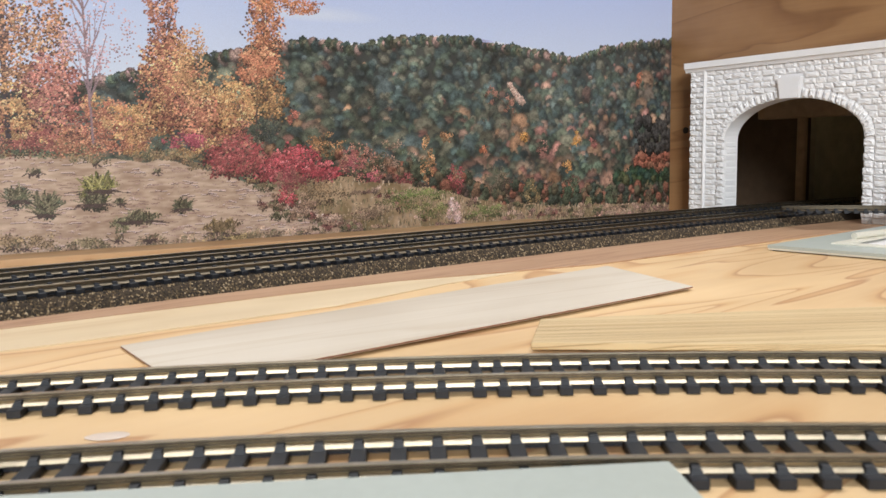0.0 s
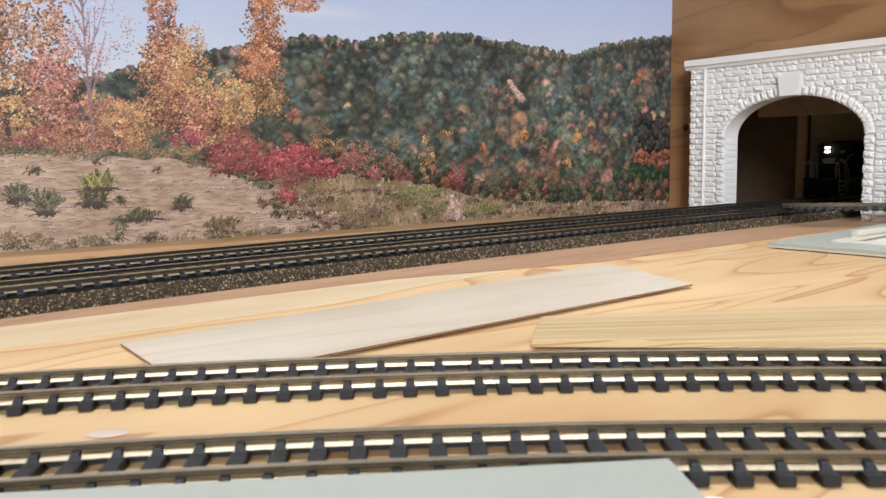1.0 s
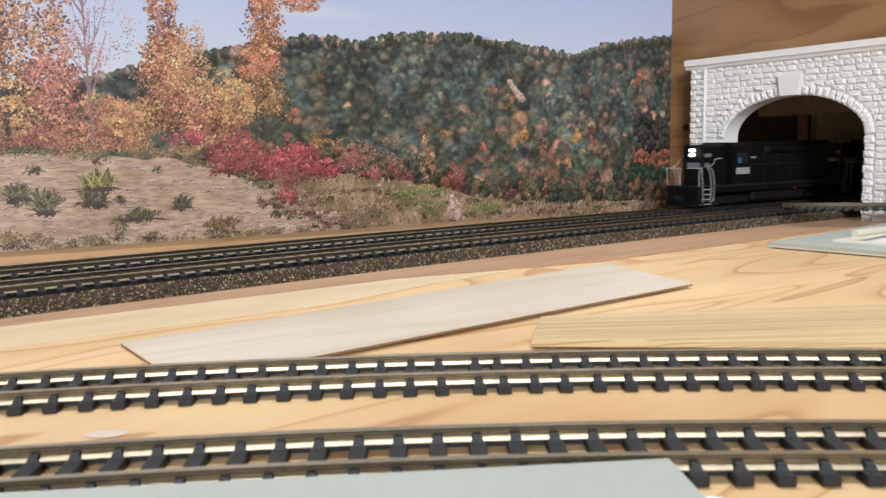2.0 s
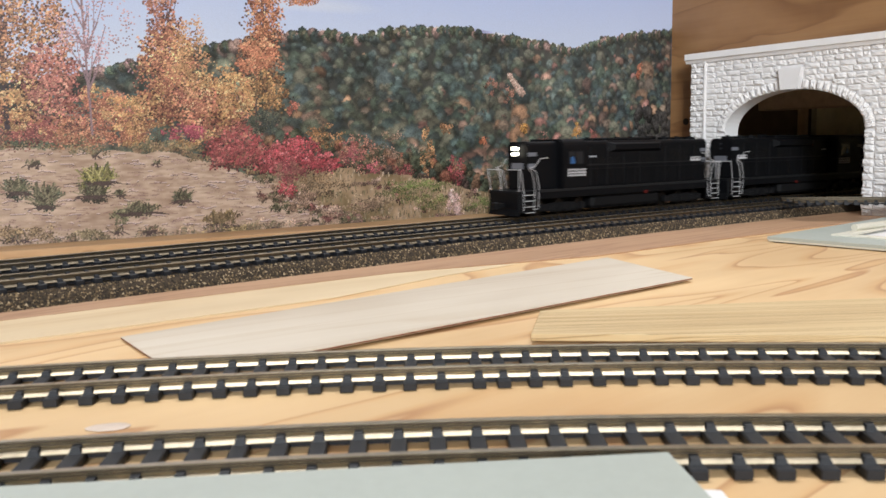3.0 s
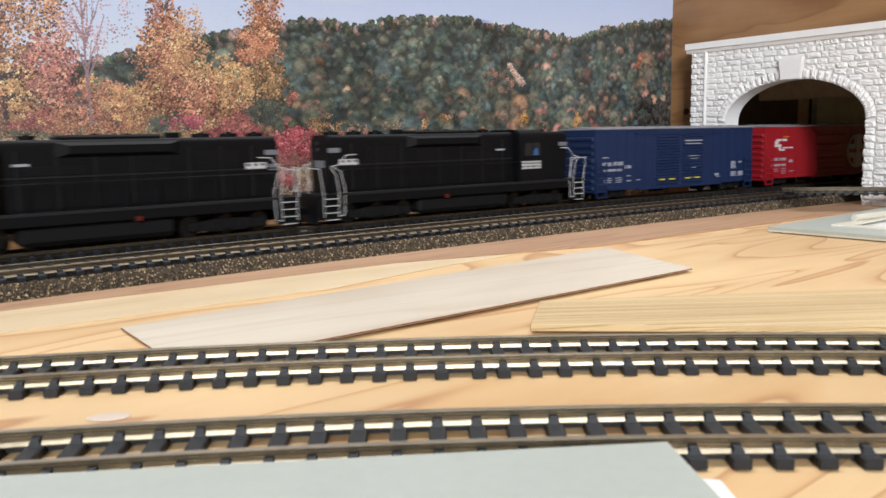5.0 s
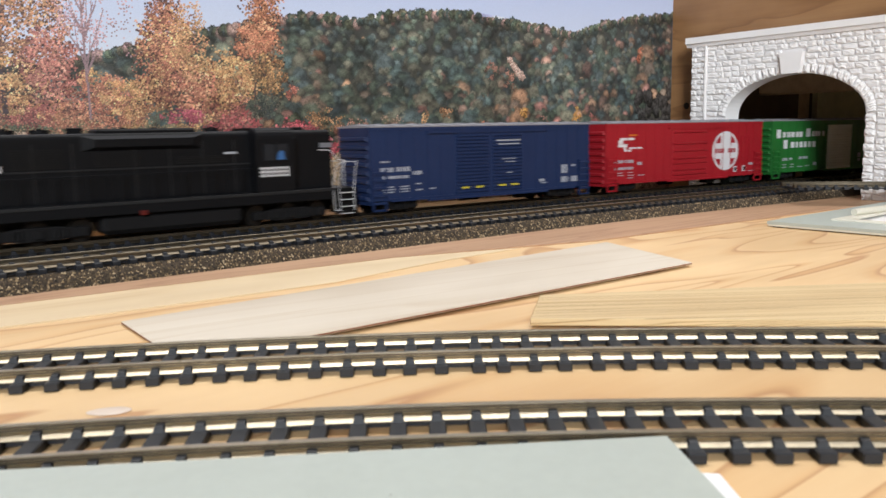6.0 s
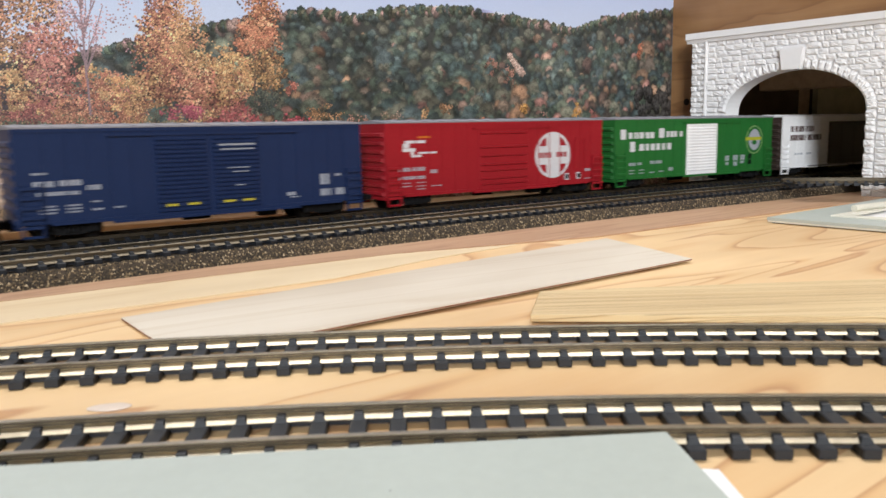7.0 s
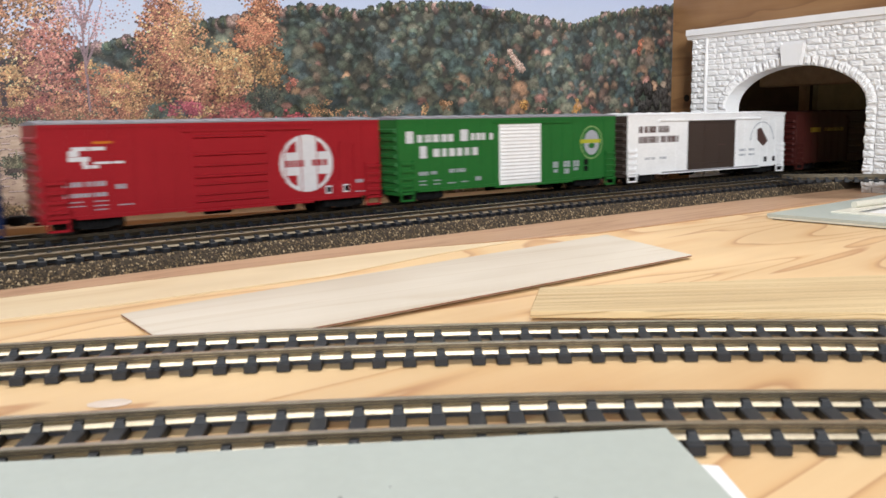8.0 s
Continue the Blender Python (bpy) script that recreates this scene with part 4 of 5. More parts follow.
    sweep(b, [(-17, 0), (-17, 2.2), (-16.7, 2.5), (-0.4, 2.5), (-0.4, 0)], [(x, poster_y(x), 0) for x in np.linspace(-120, 250, 30)])
    tagged(part("ledge_board", b, LEDGE), "narrow tan wooden ledge along the foot of the backdrop", "board", "", "structure")
    # board that carries the print
    b = bmesh.new()
    sweep(b, [(1.0, 0), (1.0, 125), (6.0, 125), (6.0, 0)], [(x, poster_y(x), 0) for x in (-300, -200, -100, 0, 60, 120, 180, 240, 300, 345.5)])
    tagged(part("wall_backdrop", b, WALLPAINT), "curved board behind the printed backdrop", "wall", "", "structure")


poster()


# ---- the train: two black diesels and five boxcars, running towards -x ----
def paint(name, colour, rough=0.45):
    m = plain(name, colour, rough, 0, 0.10, 0.5, 0.06)
    m.node_tree.nodes["Principled BSDF"].inputs["Specular IOR Level"].default_value = 0.22
    return m


BLACK = paint("black_loco_paint", (0.0045, 0.005, 0.0065), 0.54)
UNDER = paint("black_underframe", (0.010, 0.010, 0.011), 0.6)
for _m in (BLACK, UNDER):
    _m.node_tree.nodes["Principled BSDF"].inputs["Specular IOR Level"].default_value = 0.13
# lighter black: paints the walkway edge's highlight, and picks out the hood seams
WALKWAY = paint("worn_black_edge", (0.016, 0.017, 0.019), 0.5)
BLUE = paint("blue_car_paint", (0.012, 0.026, 0.082), 0.45)
RED = paint("red_car_paint", (0.31, 0.012, 0.02), 0.45)
GREEN = paint("green_car_paint", (0.018, 0.135, 0.028), 0.45)
WHITE = paint("white_car_paint", (0.87, 0.87, 0.88), 0.45)
BROWN = paint("oxide_brown_paint", (0.06, 0.012, 0.010), 0.5)
UMBER = paint("umber_door_paint", (0.055, 0.038, 0.032), 0.5)
GALV = paint("galvanised_roof", (0.27, 0.27, 0.30), 0.45)
MARK = paint("white_lettering", (0.62, 0.62, 0.65), 0.5)
DIM = paint("worn_white_lettering", (0.36, 0.38, 0.43), 0.5)
FADED = paint("dull_grey_lettering", (0.17, 0.18, 0.21), 0.5)
YELLOW = paint("yellow_lettering", (0.62, 0.52, 0.04), 0.5)
DARKMARK = paint("brown_lettering", (0.09, 0.05, 0.045), 0.5)
STEELRAIL = paint("grey_white_handrail", (0.66, 0.66, 0.68), 0.4)
WHEELMAT = plain("blackened_wheel", (0.045, 0.042, 0.04), 0.5, 1.0, 0.2)
GLASS = paint("dark_cab_glass", (0.02, 0.022, 0.026), 0.1)
FIGURE = paint("blue_plastic", (0.035, 0.11, 0.28), 0.5)
LAMP, _t, _b = mat("lit_headlight")
_b.inputs["Emission Color"].default_value, _b.inputs["Emission Strength"].default_value = (1.0, 0.95, 0.76, 1), 7.0

SPIN = []


def wheelset(parent, x, r=2.6):
    b = bmesh.new()
    cyl(b, (0, -5.2, 0), (0, 5.2, 0), 0.6, 8)
    for s in (-1, 1):
        cyl(b, (0, s * 4.1, 0), (0, s * 5.3, 0), r, 20, r - 0.08)
        cyl(b, (0, s * 3.7, 0), (0, s * 4.1, 0), r + 0.45, 20)
        for k in range(4):
            a = math.pi * k / 2
            cyl(b, (math.cos(a) * 1.5, s * 5.25, math.sin(a) * 1.5), (math.cos(a) * 1.5, s * 5.45, math.sin(a) * 1.5), 0.35, 6)
    w = part("wheelset", b, WHEELMAT, parent)
    w.matrix_basis = at(x, 0, r)
    SPIN.append((w, x, r))
    return w


def truck(parent, x, axles, r=2.6, gap=10.5):
    """Side frames with journal boxes and springs; the wheelsets are its sub-parts."""
    b = bmesh.new()
    half = gap * (axles - 1) / 2
    for s in (-1, 1):
        y0, y1 = s * 6.0, s * 7.4
        hull(b, [(q * (half + 1.6), y, z) for q in (-1, 1) for y in (y0, y1) for z in (2.1, 3.6)] +
             [(q * half * 0.45, y, z) for q in (-1, 1) for y in (y0, y1) for z in (1.3, 4.6)])
        for k in range(axles):
            cx = -half + gap * k
            box(b, cx - 1.3, cx + 1.3, min(y0, s * 8.0), max(y0, s * 8.0), 1.7, 4.2, 0.2)
        for k in range(axles - 1):
            cx = -half + gap * (k + 0.5)
            for q in (-1.1, 0, 1.1):
                cyl(b, (cx + q, s * 7.5, 1.9), (cx + q, s * 7.5, 4.0), 0.45, 8)
    box(b, -1.6, 1.6, -6.6, 6.6, 2.6, 4.4)
    t = part("truck", b, UNDER, parent, "black sprung truck frame")
    t.matrix_basis = at(x, 0, 0)
    for k in range(axles):
        wheelset(t, -half + gap * k, r)
    return t


def coupler(parent, x, s):
    b = bmesh.new()
    box(b, min(x, x + s * 4.2), max(x, x + s * 4.2), -0.9, 0.9, 3.4, 5.0, 0.15)
    box(b, min(x + s * 2.6, x + s * 5.2), max(x + s * 2.6, x + s * 5.2), -1.9, 1.3, 3.0, 5.4, 0.3)
    part("coupler", b, UNDER, parent)


SIDE = -10.0


def bars(parent, rows, material, proud=0.05, y=SIDE, name="lettering", label=""):
    """Lettering as plain bars: (x0, x1, z0, z1, pieces) on the near side."""
    for x0, x1, z0, z1, n in rows:
        w = (x1 - x0) / n
        for i in range(n):
            b = bmesh.new()
            box(b, x0 + w * i + w * 0.08, x0 + w * (i + 1) - w * 0.2, y - proud, y + 0.05, z0, z1)
            part(name, b, material, parent, label)


def words(parent, rows, material, proud=0.05, y=SIDE):
    """Illegible writing: uneven bars, one row a line of (x0, x1, z0, z1, letters in each word)."""
    rnd = random.Random(len(rows) * 7 + 3)
    for x0, x1, z0, z1, counts in rows:
        ns = [int(q) for q in counts.split()]
        step = (x1 - x0) / (sum(ns) + 0.7 * (len(ns) - 1))
        x = x0
        for n in ns:
            for i in range(n):
                b = bmesh.new()
                box(b, x, x + step * rnd.uniform(0.62, 0.84), y - proud, y + 0.05, z0, z1)
                part("lettering", b, material, parent)
                x += step
            x += 0.7 * step


def disc(parent, cx, cz, rx, rz, material, proud, name, label=""):
    b = bmesh.new()
    vs = [[b.verts.new((cx + rx * math.cos(a), SIDE - p, cz + rz * math.sin(a))) for a in np.linspace(0, 2 * math.pi, 37)[:-1]] for p in (proud, -0.05)]
    b.faces.new(vs[0])
    b.faces.new(vs[1])
    for i in range(36):
        b.faces.new((vs[0][i], vs[0][(i + 1) % 36], vs[1][(i + 1) % 36], vs[1][i]))
    return part(name, b, material, parent, label)


def boxcar(body_mat, roof_mat, label, door, end_mat=None, L=47.7):
    c = thing("boxcar", Matrix(), label, "model boxcar", "boxcars of the train")
    b = bmesh.new()
    box(b, -L, L, -9.95, 9.95, 4.5, 27.8, 0.12)
    part("body", b, body_mat, c)
    for s in (-1, 1):
        b = bmesh.new()
        box(b, -L + 7, L - 7, min(s * 9.8, s * 10.15), max(s * 9.8, s * 10.15), 4.1, 5.1)
        part("side_sill", b, body_mat, c)
        b = bmesh.new()
        box(b, -L, L, min(s * 9.8, s * 10.2), max(s * 9.8, s * 10.2), 26.5, 27.5)
        part("eave_strip", b, body_mat, c)
        seam = None
        for k in range(17):
            x = -L + 6 + (2 * L - 12) * k / 16
            if door[0] - 1 < x < door[1] + 1:
                continue
            if seam is None:
                b = bmesh.new()
                box(b, -0.16, 0.16, min(s * 9.9, s * 10.08), max(s * 9.9, s * 10.12), 4.7, 26.4)
                seam = part("seam", b, body_mat, c)
                seam.matrix_basis = at(x, 0)
            else:
                again(seam, at(x, 0))
    # roof with raised ribs
    b = bmesh.new()
    sweep(b, [(-10.35, 27.4), (-10.4, 27.8), (-0.2, 28.5), (0.2, 28.5), (10.4, 27.8), (10.35, 27.4)], [(-L - 0.2, 0, 0), (L + 0.2, 0, 0)])
    roof = part("roof", b, roof_mat, c, "pale ribbed metal roof")
    first = None
    for k in range(15):
        x = -L + 2.5 + (2 * L - 5) * k / 14
        if first is None:
            b = bmesh.new()
            sweep(b, [(-10.2, 27.6), (-10.2, 27.98), (0, 28.7), (10.2, 27.98), (10.2, 27.6), (0, 28.3)], [(-0.35, 0, 0), (0.35, 0, 0)])
            first = part("roof_rib", b, roof_mat, roof)
            first.matrix_basis = at(x, 0)
        else:
            again(first, at(x, 0))
    # corrugated ends
    for s in (-1, 1):
        b = bmesh.new()
        box(b, s * L - 0.05, s * L + 0.35 * s, -9.9, 9.9, 3.4, 4.2) if s > 0 else box(b, s * L - 0.35, s * L + 0.05, -9.9, 9.9, 3.4, 4.2)
        box(b, s * L - 0.15, s * L + 0.15, -9.9, 9.9, 4.2, 27.3)
        panel = part("end_panel", b, end_mat or body_mat, c, "horizontally corrugated end")
        b = bmesh.new()
        hull(b, [(s * (L - 0.1), y, q) for y in (-9.2, 9.2) for q in (-1.0, 1.0)] + [(s * (L + 0.75), y, q) for y in (-8.6, 8.6) for q in (-0.3, 0.5)])
        rib = part("end_rib", b, end_mat or body_mat, panel)
        rib.matrix_basis = at(0, 0, 5.2)
        for k in range(1, 8):
            again(rib, at(0, 0, 5.2 + k * 2.65))
        # corner ladders on both sides
        for side in (-1, 1):
            b = bmesh.new()
            x0, x1 = sorted((s * (L - 0.2), s * (L - 5.4)))
            y0, y1 = sorted((side * 9.9, side * 10.45))
            box(b, x0, x0 + 0.5, y0, y1, 1.6, 14.6)
            box(b, x1 - 0.5, x1, y0, y1, 1.6, 14.6)
            box(b, x0, x1, y0, y1, 1.4, 2.0)
            ladder = part("ladder", b, body_mat, c)
            b = bmesh.new()
            y0, y1 = sorted((side * 9.9, side * 10.75))
            box(b, x0, x1, y0, y1, 0, 0.75)
            rung = part("rung", b, body_mat, ladder)
            rung.matrix_basis = at(0, 0, 3.6)
            for k in range(1, 5):
                again(rung, at(0, 0, 3.6 + k * 2.35))
    # underframe
    b = bmesh.new()
    box(b, -L + 1, L - 1, -1.6, 1.6, 3.9, 4.6)
    box(b, 16, 21, -5.5, -1.5, 1.6, 4.1, 0.3)
    cyl(b, (-4, 3, 2.6), (4, 3, 2.6), 1.2, 12)
    for x in (-20, -8, 8, 20):
        box(b, x - 0.4, x + 0.4, -9.6, 9.6, 4.0, 4.6)
    part("underframe", b, UNDER, c, "black underframe")
    for s in (-1, 1):
        truck(c, s * (L - 11.7), 2)
        coupler(c, s * L, s)
    return c


def ribbed_door(parent, x0, x1, z0, z1, material, ribs, label, step=0.28, base=0.30):
    for s in (-1, 1):
        b = bmesh.new()
        y0, y1 = sorted((s * 9.9, s * (10.0 + base)))
        box(b, x0, x1, y0, y1, z0, z1, 0.1)
        door = part("door", b, material, parent, label)
        made = {}
        for z, w in ribs:
            if w in made:
                again(made[w], at(0, 0, z))
                continue
            b = bmesh.new()
            hull(b, [(x, s * (9.95 + base), q) for x in (x0 + 0.5, x1 - 0.5) for q in (-w, w)] + [(x, s * (10.0 + base + step), q) for x in (x0 + 0.7, x1 - 0.7) for q in (-w * 0.2, w * 0.7)])
            made[w] = part("louvre", b, material, door)
            made[w].matrix_basis = at(0, 0, z)


def door_rails(parent, x0, x1, z0, z1, material):
    for s in (-1, 1):
        for z in (z0, z1):
            b = bmesh.new()
            y0, y1 = sorted((s * 9.9, s * 10.75))
            box(b, x0, x1, y0, y1, z - 0.3, z + 0.3)
            part("door_rail", b, material, parent)


def blue_car():
    c = boxcar(BLUE, GALV, "dark blue model boxcar with wide louvred double doors", (-15.5, 14.5), None, 47.1)
    fine = [(5.6 + k * 1.16, 0.42) for k in range(17)]
    ribbed_door(c, -14.9, -0.5, 4.6, 25.4, BLUE, fine, "blue louvred door", 0.5, 0.2)
    ribbed_door(c, 0.4, 14.2, 4.6, 25.4, BLUE, fine, "blue louvred door", 0.5, 0.2)
    door_rails(c, -26, 26, 3.9, 25.6, BLUE)
    bars(c, [(-43.6, -38.8, 13.5, 14.9, 6), (-37.8, -32.6, 13.6, 15.0, 6), (-42.9, -33.2, 11.4, 12.3, 12), (-43.6, -40.2, 16.5, 17.0, 4), (-31.6, -28.2, 12.3, 13.5, 5)], DIM)
    bars(c, [(-42.8, -38.8, 8.6, 9.0, 5), (-42.8, -38.4, 7.8, 8.2, 5), (-42.6, -38.8, 7.0, 7.4, 5), (-36.6, -33.2, 8.6, 9.0, 4), (-36.6, -33.0, 7.8, 8.2, 4), (-36.6, -33.2, 7.0, 7.4, 4),
             (-31.0, -28.4, 9.2, 9.6, 3), (-31.0, -28.0, 7.2, 7.7, 3), (-25.4, -22.8, 7.4, 7.8, 3), (33.0, 36.6, 9.9, 13.0, 2), (38.0, 40.2, 12.2, 12.9, 2), (33.0, 36.8, 6.6, 8.6, 3), (38.0, 41.6, 6.6, 8.6, 3), (22.2, 25.0, 7.3, 8.3, 2), (23.2, 26.4, 6.7, 7.0, 3)], DIM)
    bars(c, [(2.4, 13.0, 22.2, 22.7, 12), (3.0, 12.6, 21.0, 21.4, 12), (4.6, 11.0, 16.0, 16.3, 8), (6.0, 10.6, 14.9, 15.2, 6), (6.6, 9.2, 11.2, 11.5, 4)], DIM, 0.80)
    bars(c, [(-12.6, -9.4, 6.8, 7.4, 3), (-6.8, -3.4, 6.8, 7.4, 3), (3.0, 6.4, 6.8, 7.4, 3), (8.6, 12.0, 6.8, 7.4, 3)], YELLOW, 0.80, name="warning_label", label="yellow warning labels")
    return c


def red_car():
    c = boxcar(RED, GALV, "bright red model boxcar with a white round emblem", (-11.5, 10.8))
    ribbed_door(c, -11.2, 10.4, 4.6, 25.2, RED, [(23.6, 0.45), (18.9, 0.5), (15.9, 0.3), (13.0, 0.5), (10.9, 0.3), (8.2, 0.35), (6.4, 0.4)], "red ribbed sliding door", 0.6)
    door_rails(c, -13.5, 24, 4.0, 25.4, RED)
    bars(c, [(33.4, 38.4, 20.8, 21.4, 1), (33.2, 33.6, 9.6, 20.6, 1), (38.2, 38.6, 9.6, 20.6, 1)], RED, 0.3, name="hatch_edge")
    disc(c, 22.7, 15.2, 8.6, 8.3, MARK, 0.06, "emblem", "white round emblem with a cross")
    b = bmesh.new()
    for sx in (-1, 1):
        for sz in (-1, 1):
            prism_pts = [(22.7 + sx * 3.3, 15.2 + sz * 3.3), (22.7 + sx * 3.3, 15.2 + sz * 6.6), (22.7 + sx * 5.2, 15.2 + sz * 5.4), (22.7 + sx * 6.6, 15.2 + sz * 3.3)]
            hull(b, [(x, y, z) for x, z in prism_pts for y in (-10.1, -10.0)])
    part("emblem_quarter", b, RED, c, "red quarters of the emblem")
    bars(c, [(15.6, 22.0, 14.3, 16.2, 5), (24.2, 29.6, 14.4, 16.2, 3)], RED, 0.10, name="emblem_bar")
    bars(c, [(28.2, 31.2, 5.9, 8.3, 1), (34.2, 37.4, 6.0, 8.4, 1)], MARK, 0.05, name="placard")
    bars(c, [(28.7, 30.7, 6.3, 7.9, 1), (34.7, 36.9, 6.4, 8.0, 1)], BLACK, 0.09, name="placard_face")
    bars(c, [(-41.4, -30.6, 21.0, 21.9, 1), (-41.6, -38.2, 19.6, 21.0, 1), (-42.2, -35.0, 18.4, 19.5, 1), (-36.4, -26.4, 17.6, 18.2, 1), (-38.6, -33.4, 16.6, 17.4, 1), (-38.6, -36.8, 17.4, 18.4, 1)], MARK, label="white script emblem")
    bars(c, [(-43.2, -38.6, 12.2, 13.4, 5), (-37.8, -33.0, 12.2, 13.4, 5), (-43.2, -33.0, 9.6, 10.6, 10), (-31.0, -28.2, 11.2, 12.4, 2), (-42.6, -38.8, 8.3, 8.6, 4), (-42.6, -38.4, 7.3, 7.6, 4), (-36.6, -33.0, 8.3, 8.6, 4), (-36.6, -33.0, 7.2, 7.5, 4), (-36.2, -33.2, 6.2, 6.5, 4), (-30.6, -26.6, 7.0, 7.3, 4),
             (-6.6, -2.4, 20.3, 21.2, 5), (-1.2, 1.2, 12.6, 13.1, 2), (-0.8, 1.0, 10.4, 11.3, 2), (38.6, 42.4, 5.8, 6.1, 3), (38.8, 42.0, 8.6, 9.6, 3)], DIM)
    bars(c, [(-36.2, -29.4, 22.6, 23.2, 1)], paint("orange_lettering", (0.55, 0.16, 0.02)), name="lettering")
    return c


def green_car():
    c = boxcar(GREEN, GALV, "green model boxcar with a white louvred door", (-8.6, 11.2), None, 48.8)
    ribbed_door(c, -8.2, 10.7, 4.4, 25.4, WHITE, [(6.2 + k * 1.22, 0.42) for k in range(16)], "white louvred plug door", 0.35)
    door_rails(c, -10, 26, 3.9, 25.6, GREEN)
    words(c, [(-46.0, -42.6, 19.8, 23.6, "1"), (-41.6, -26.6, 20.0, 22.4, "5"), (-24.6, -20.8, 20.0, 23.8, "1"), (-20.2, -13.6, 20.2, 22.5, "3"), (-12.4, -9.6, 20.2, 22.4, "1"),
              (-40.8, -37.0, 14.9, 18.8, "1"), (-35.6, -16.4, 15.2, 17.8, "6")], MARK)
    bars(c, [(-41.4, -37.6, 9.4, 10.6, 4), (-36.6, -34.2, 9.6, 10.6, 2), (-29.4, -22.6, 9.8, 11.0, 6), (-41.2, -38.4, 7.4, 7.8, 3), (-41.2, -38.4, 6.2, 6.6, 3), (-35.6, -32.8, 7.4, 7.8, 3), (-35.6, -32.8, 6.2, 6.6, 3), (-30.0, -26.6, 6.2, 6.6, 3), (-24.4, -21.0, 6.4, 6.8, 3),
             (-18.6, -15.6, 6.6, 8.0, 2), (16.8, 19.4, 9.2, 11.4, 2), (22.0, 25.4, 9.2, 11.4, 2), (26.6, 30.2, 9.2, 11.4, 2), (17.2, 19.2, 7.4, 8.6, 2), (22.4, 25.0, 6.8, 8.6, 2), (27.0, 29.6, 7.8, 8.8, 2)], DIM)
    bars(c, [(31.8, 35.2, 9.6, 11.6, 1), (31.8, 35.2, 7.2, 9.2, 1)], BLACK, 0.06, name="placard")
    pale = paint("pale_green_emblem", (0.22, 0.36, 0.14))
    disc(c, 36.2, 17.8, 5.7, 6.2, pale, 0.05, "emblem", "round emblem ringed in pale green")
    disc(c, 36.2, 17.8, 5.2, 5.7, GREEN, 0.08, "emblem_field")
    disc(c, 36.2, 17.8, 3.9, 4.6, DIM, 0.11, "emblem_centre", "whitish emblem centre")
    disc(c, 36.2, 16.6, 1.7, 1.0, GREEN, 0.14, "emblem_leaf")
    bars(c, [(29.2, 43.6, 17.6, 19.0, 1)], paint("olive_yellow_lettering", (0.42, 0.42, 0.04)), 0.17, name="emblem_band", label="olive-yellow band across the emblem")
    return c


def white_car():
    c = boxcar(WHITE, WHITE, "white model boxcar with a dark brown door", (-15.4, 15.4), UMBER, 49.9)
    ribbed_door(c, -15.0, 15.0, 4.9, 25.0, UMBER, [(7.4, 0.25), (24.0, 0.25)], "dark brown plug door", 0.12)
    for x in (-5.0, 5.0):
        bars(c, [(x - 0.2, x + 0.2, 5.4, 24.6, 1)], UMBER, 0.42, name="door_seam")
    bars(c, [(3.0, 10.0, 14.6, 14.9, 1)], DARKMARK, 0.45, name="door_bar")
    door_rails(c, -32, 32, 4.2, 25.4, WHITE)
    b = bmesh.new()
    box(b, -31, 31, -10.85, -10.7, 4.3, 4.9)
    part("door_track", b, GALV, c, "grey door track under the brown door")
    words(c, [(-44.0, -26.0, 20.6, 23.2, "2 5 5"), (-44.0, -20.4, 16.6, 19.2, "8 7")], DARKMARK)
    words(c, [(-40.0, -34.0, 10.0, 10.9, "3 2"), (-31.4, -27.4, 10.0, 10.9, "3"), (18.6, 23.0, 11.4, 12.4, "4"), (18.6, 23.0, 9.4, 10.2, "4"), (25.0, 29.0, 11.4, 12.4, "4"), (25.0, 29.0, 9.4, 10.2, "4")], DIM)
    bars(c, [(35.6, 38.4, 6.2, 8.4, 1), (41.8, 44.6, 6.2, 8.4, 1)], BLACK, 0.06, name="placard")
    b = bmesh.new()
    hull(b, [(x, y, z) for y in (-10.1, -9.95) for x, z in ((30.4, 20.6), (33.0, 21.4), (38.0, 15.4), (35.0, 13.2), (30.8, 15.8))])
    part("emblem", b, DARKMARK, c, "brown emblem")
    b = bmesh.new()
    for a0 in np.linspace(0, math.pi * 0.95, 18):
        a1 = a0 + 0.17
        hull(b, [(34 + 8.2 * math.cos(a) * q, y, 16 + 8.0 * math.sin(a) * q) for a in (a0, a1) for q in (0.955, 1.0) for y in (-10.06, -9.95)])
    part("emblem_ring", b, DIM, c)
    return c


def brown_car():
    c = boxcar(BROWN, BROWN, "oxide brown model boxcar with faded yellow lettering", (-9, 9))
    ribbed_door(c, -8.6, 8.6, 4.6, 25.0, BROWN, [(8 + k * 3.0, 0.4) for k in range(6)], "brown sliding door")
    door_rails(c, -10, 24, 4.0, 25.4, BROWN)
    bars(c, [(-38, -28, 18.4, 20.6, 1), (-27, -12, 18.8, 20.4, 6)], paint("faded_yellow_lettering", (0.40, 0.27, 0.03)))
    return c


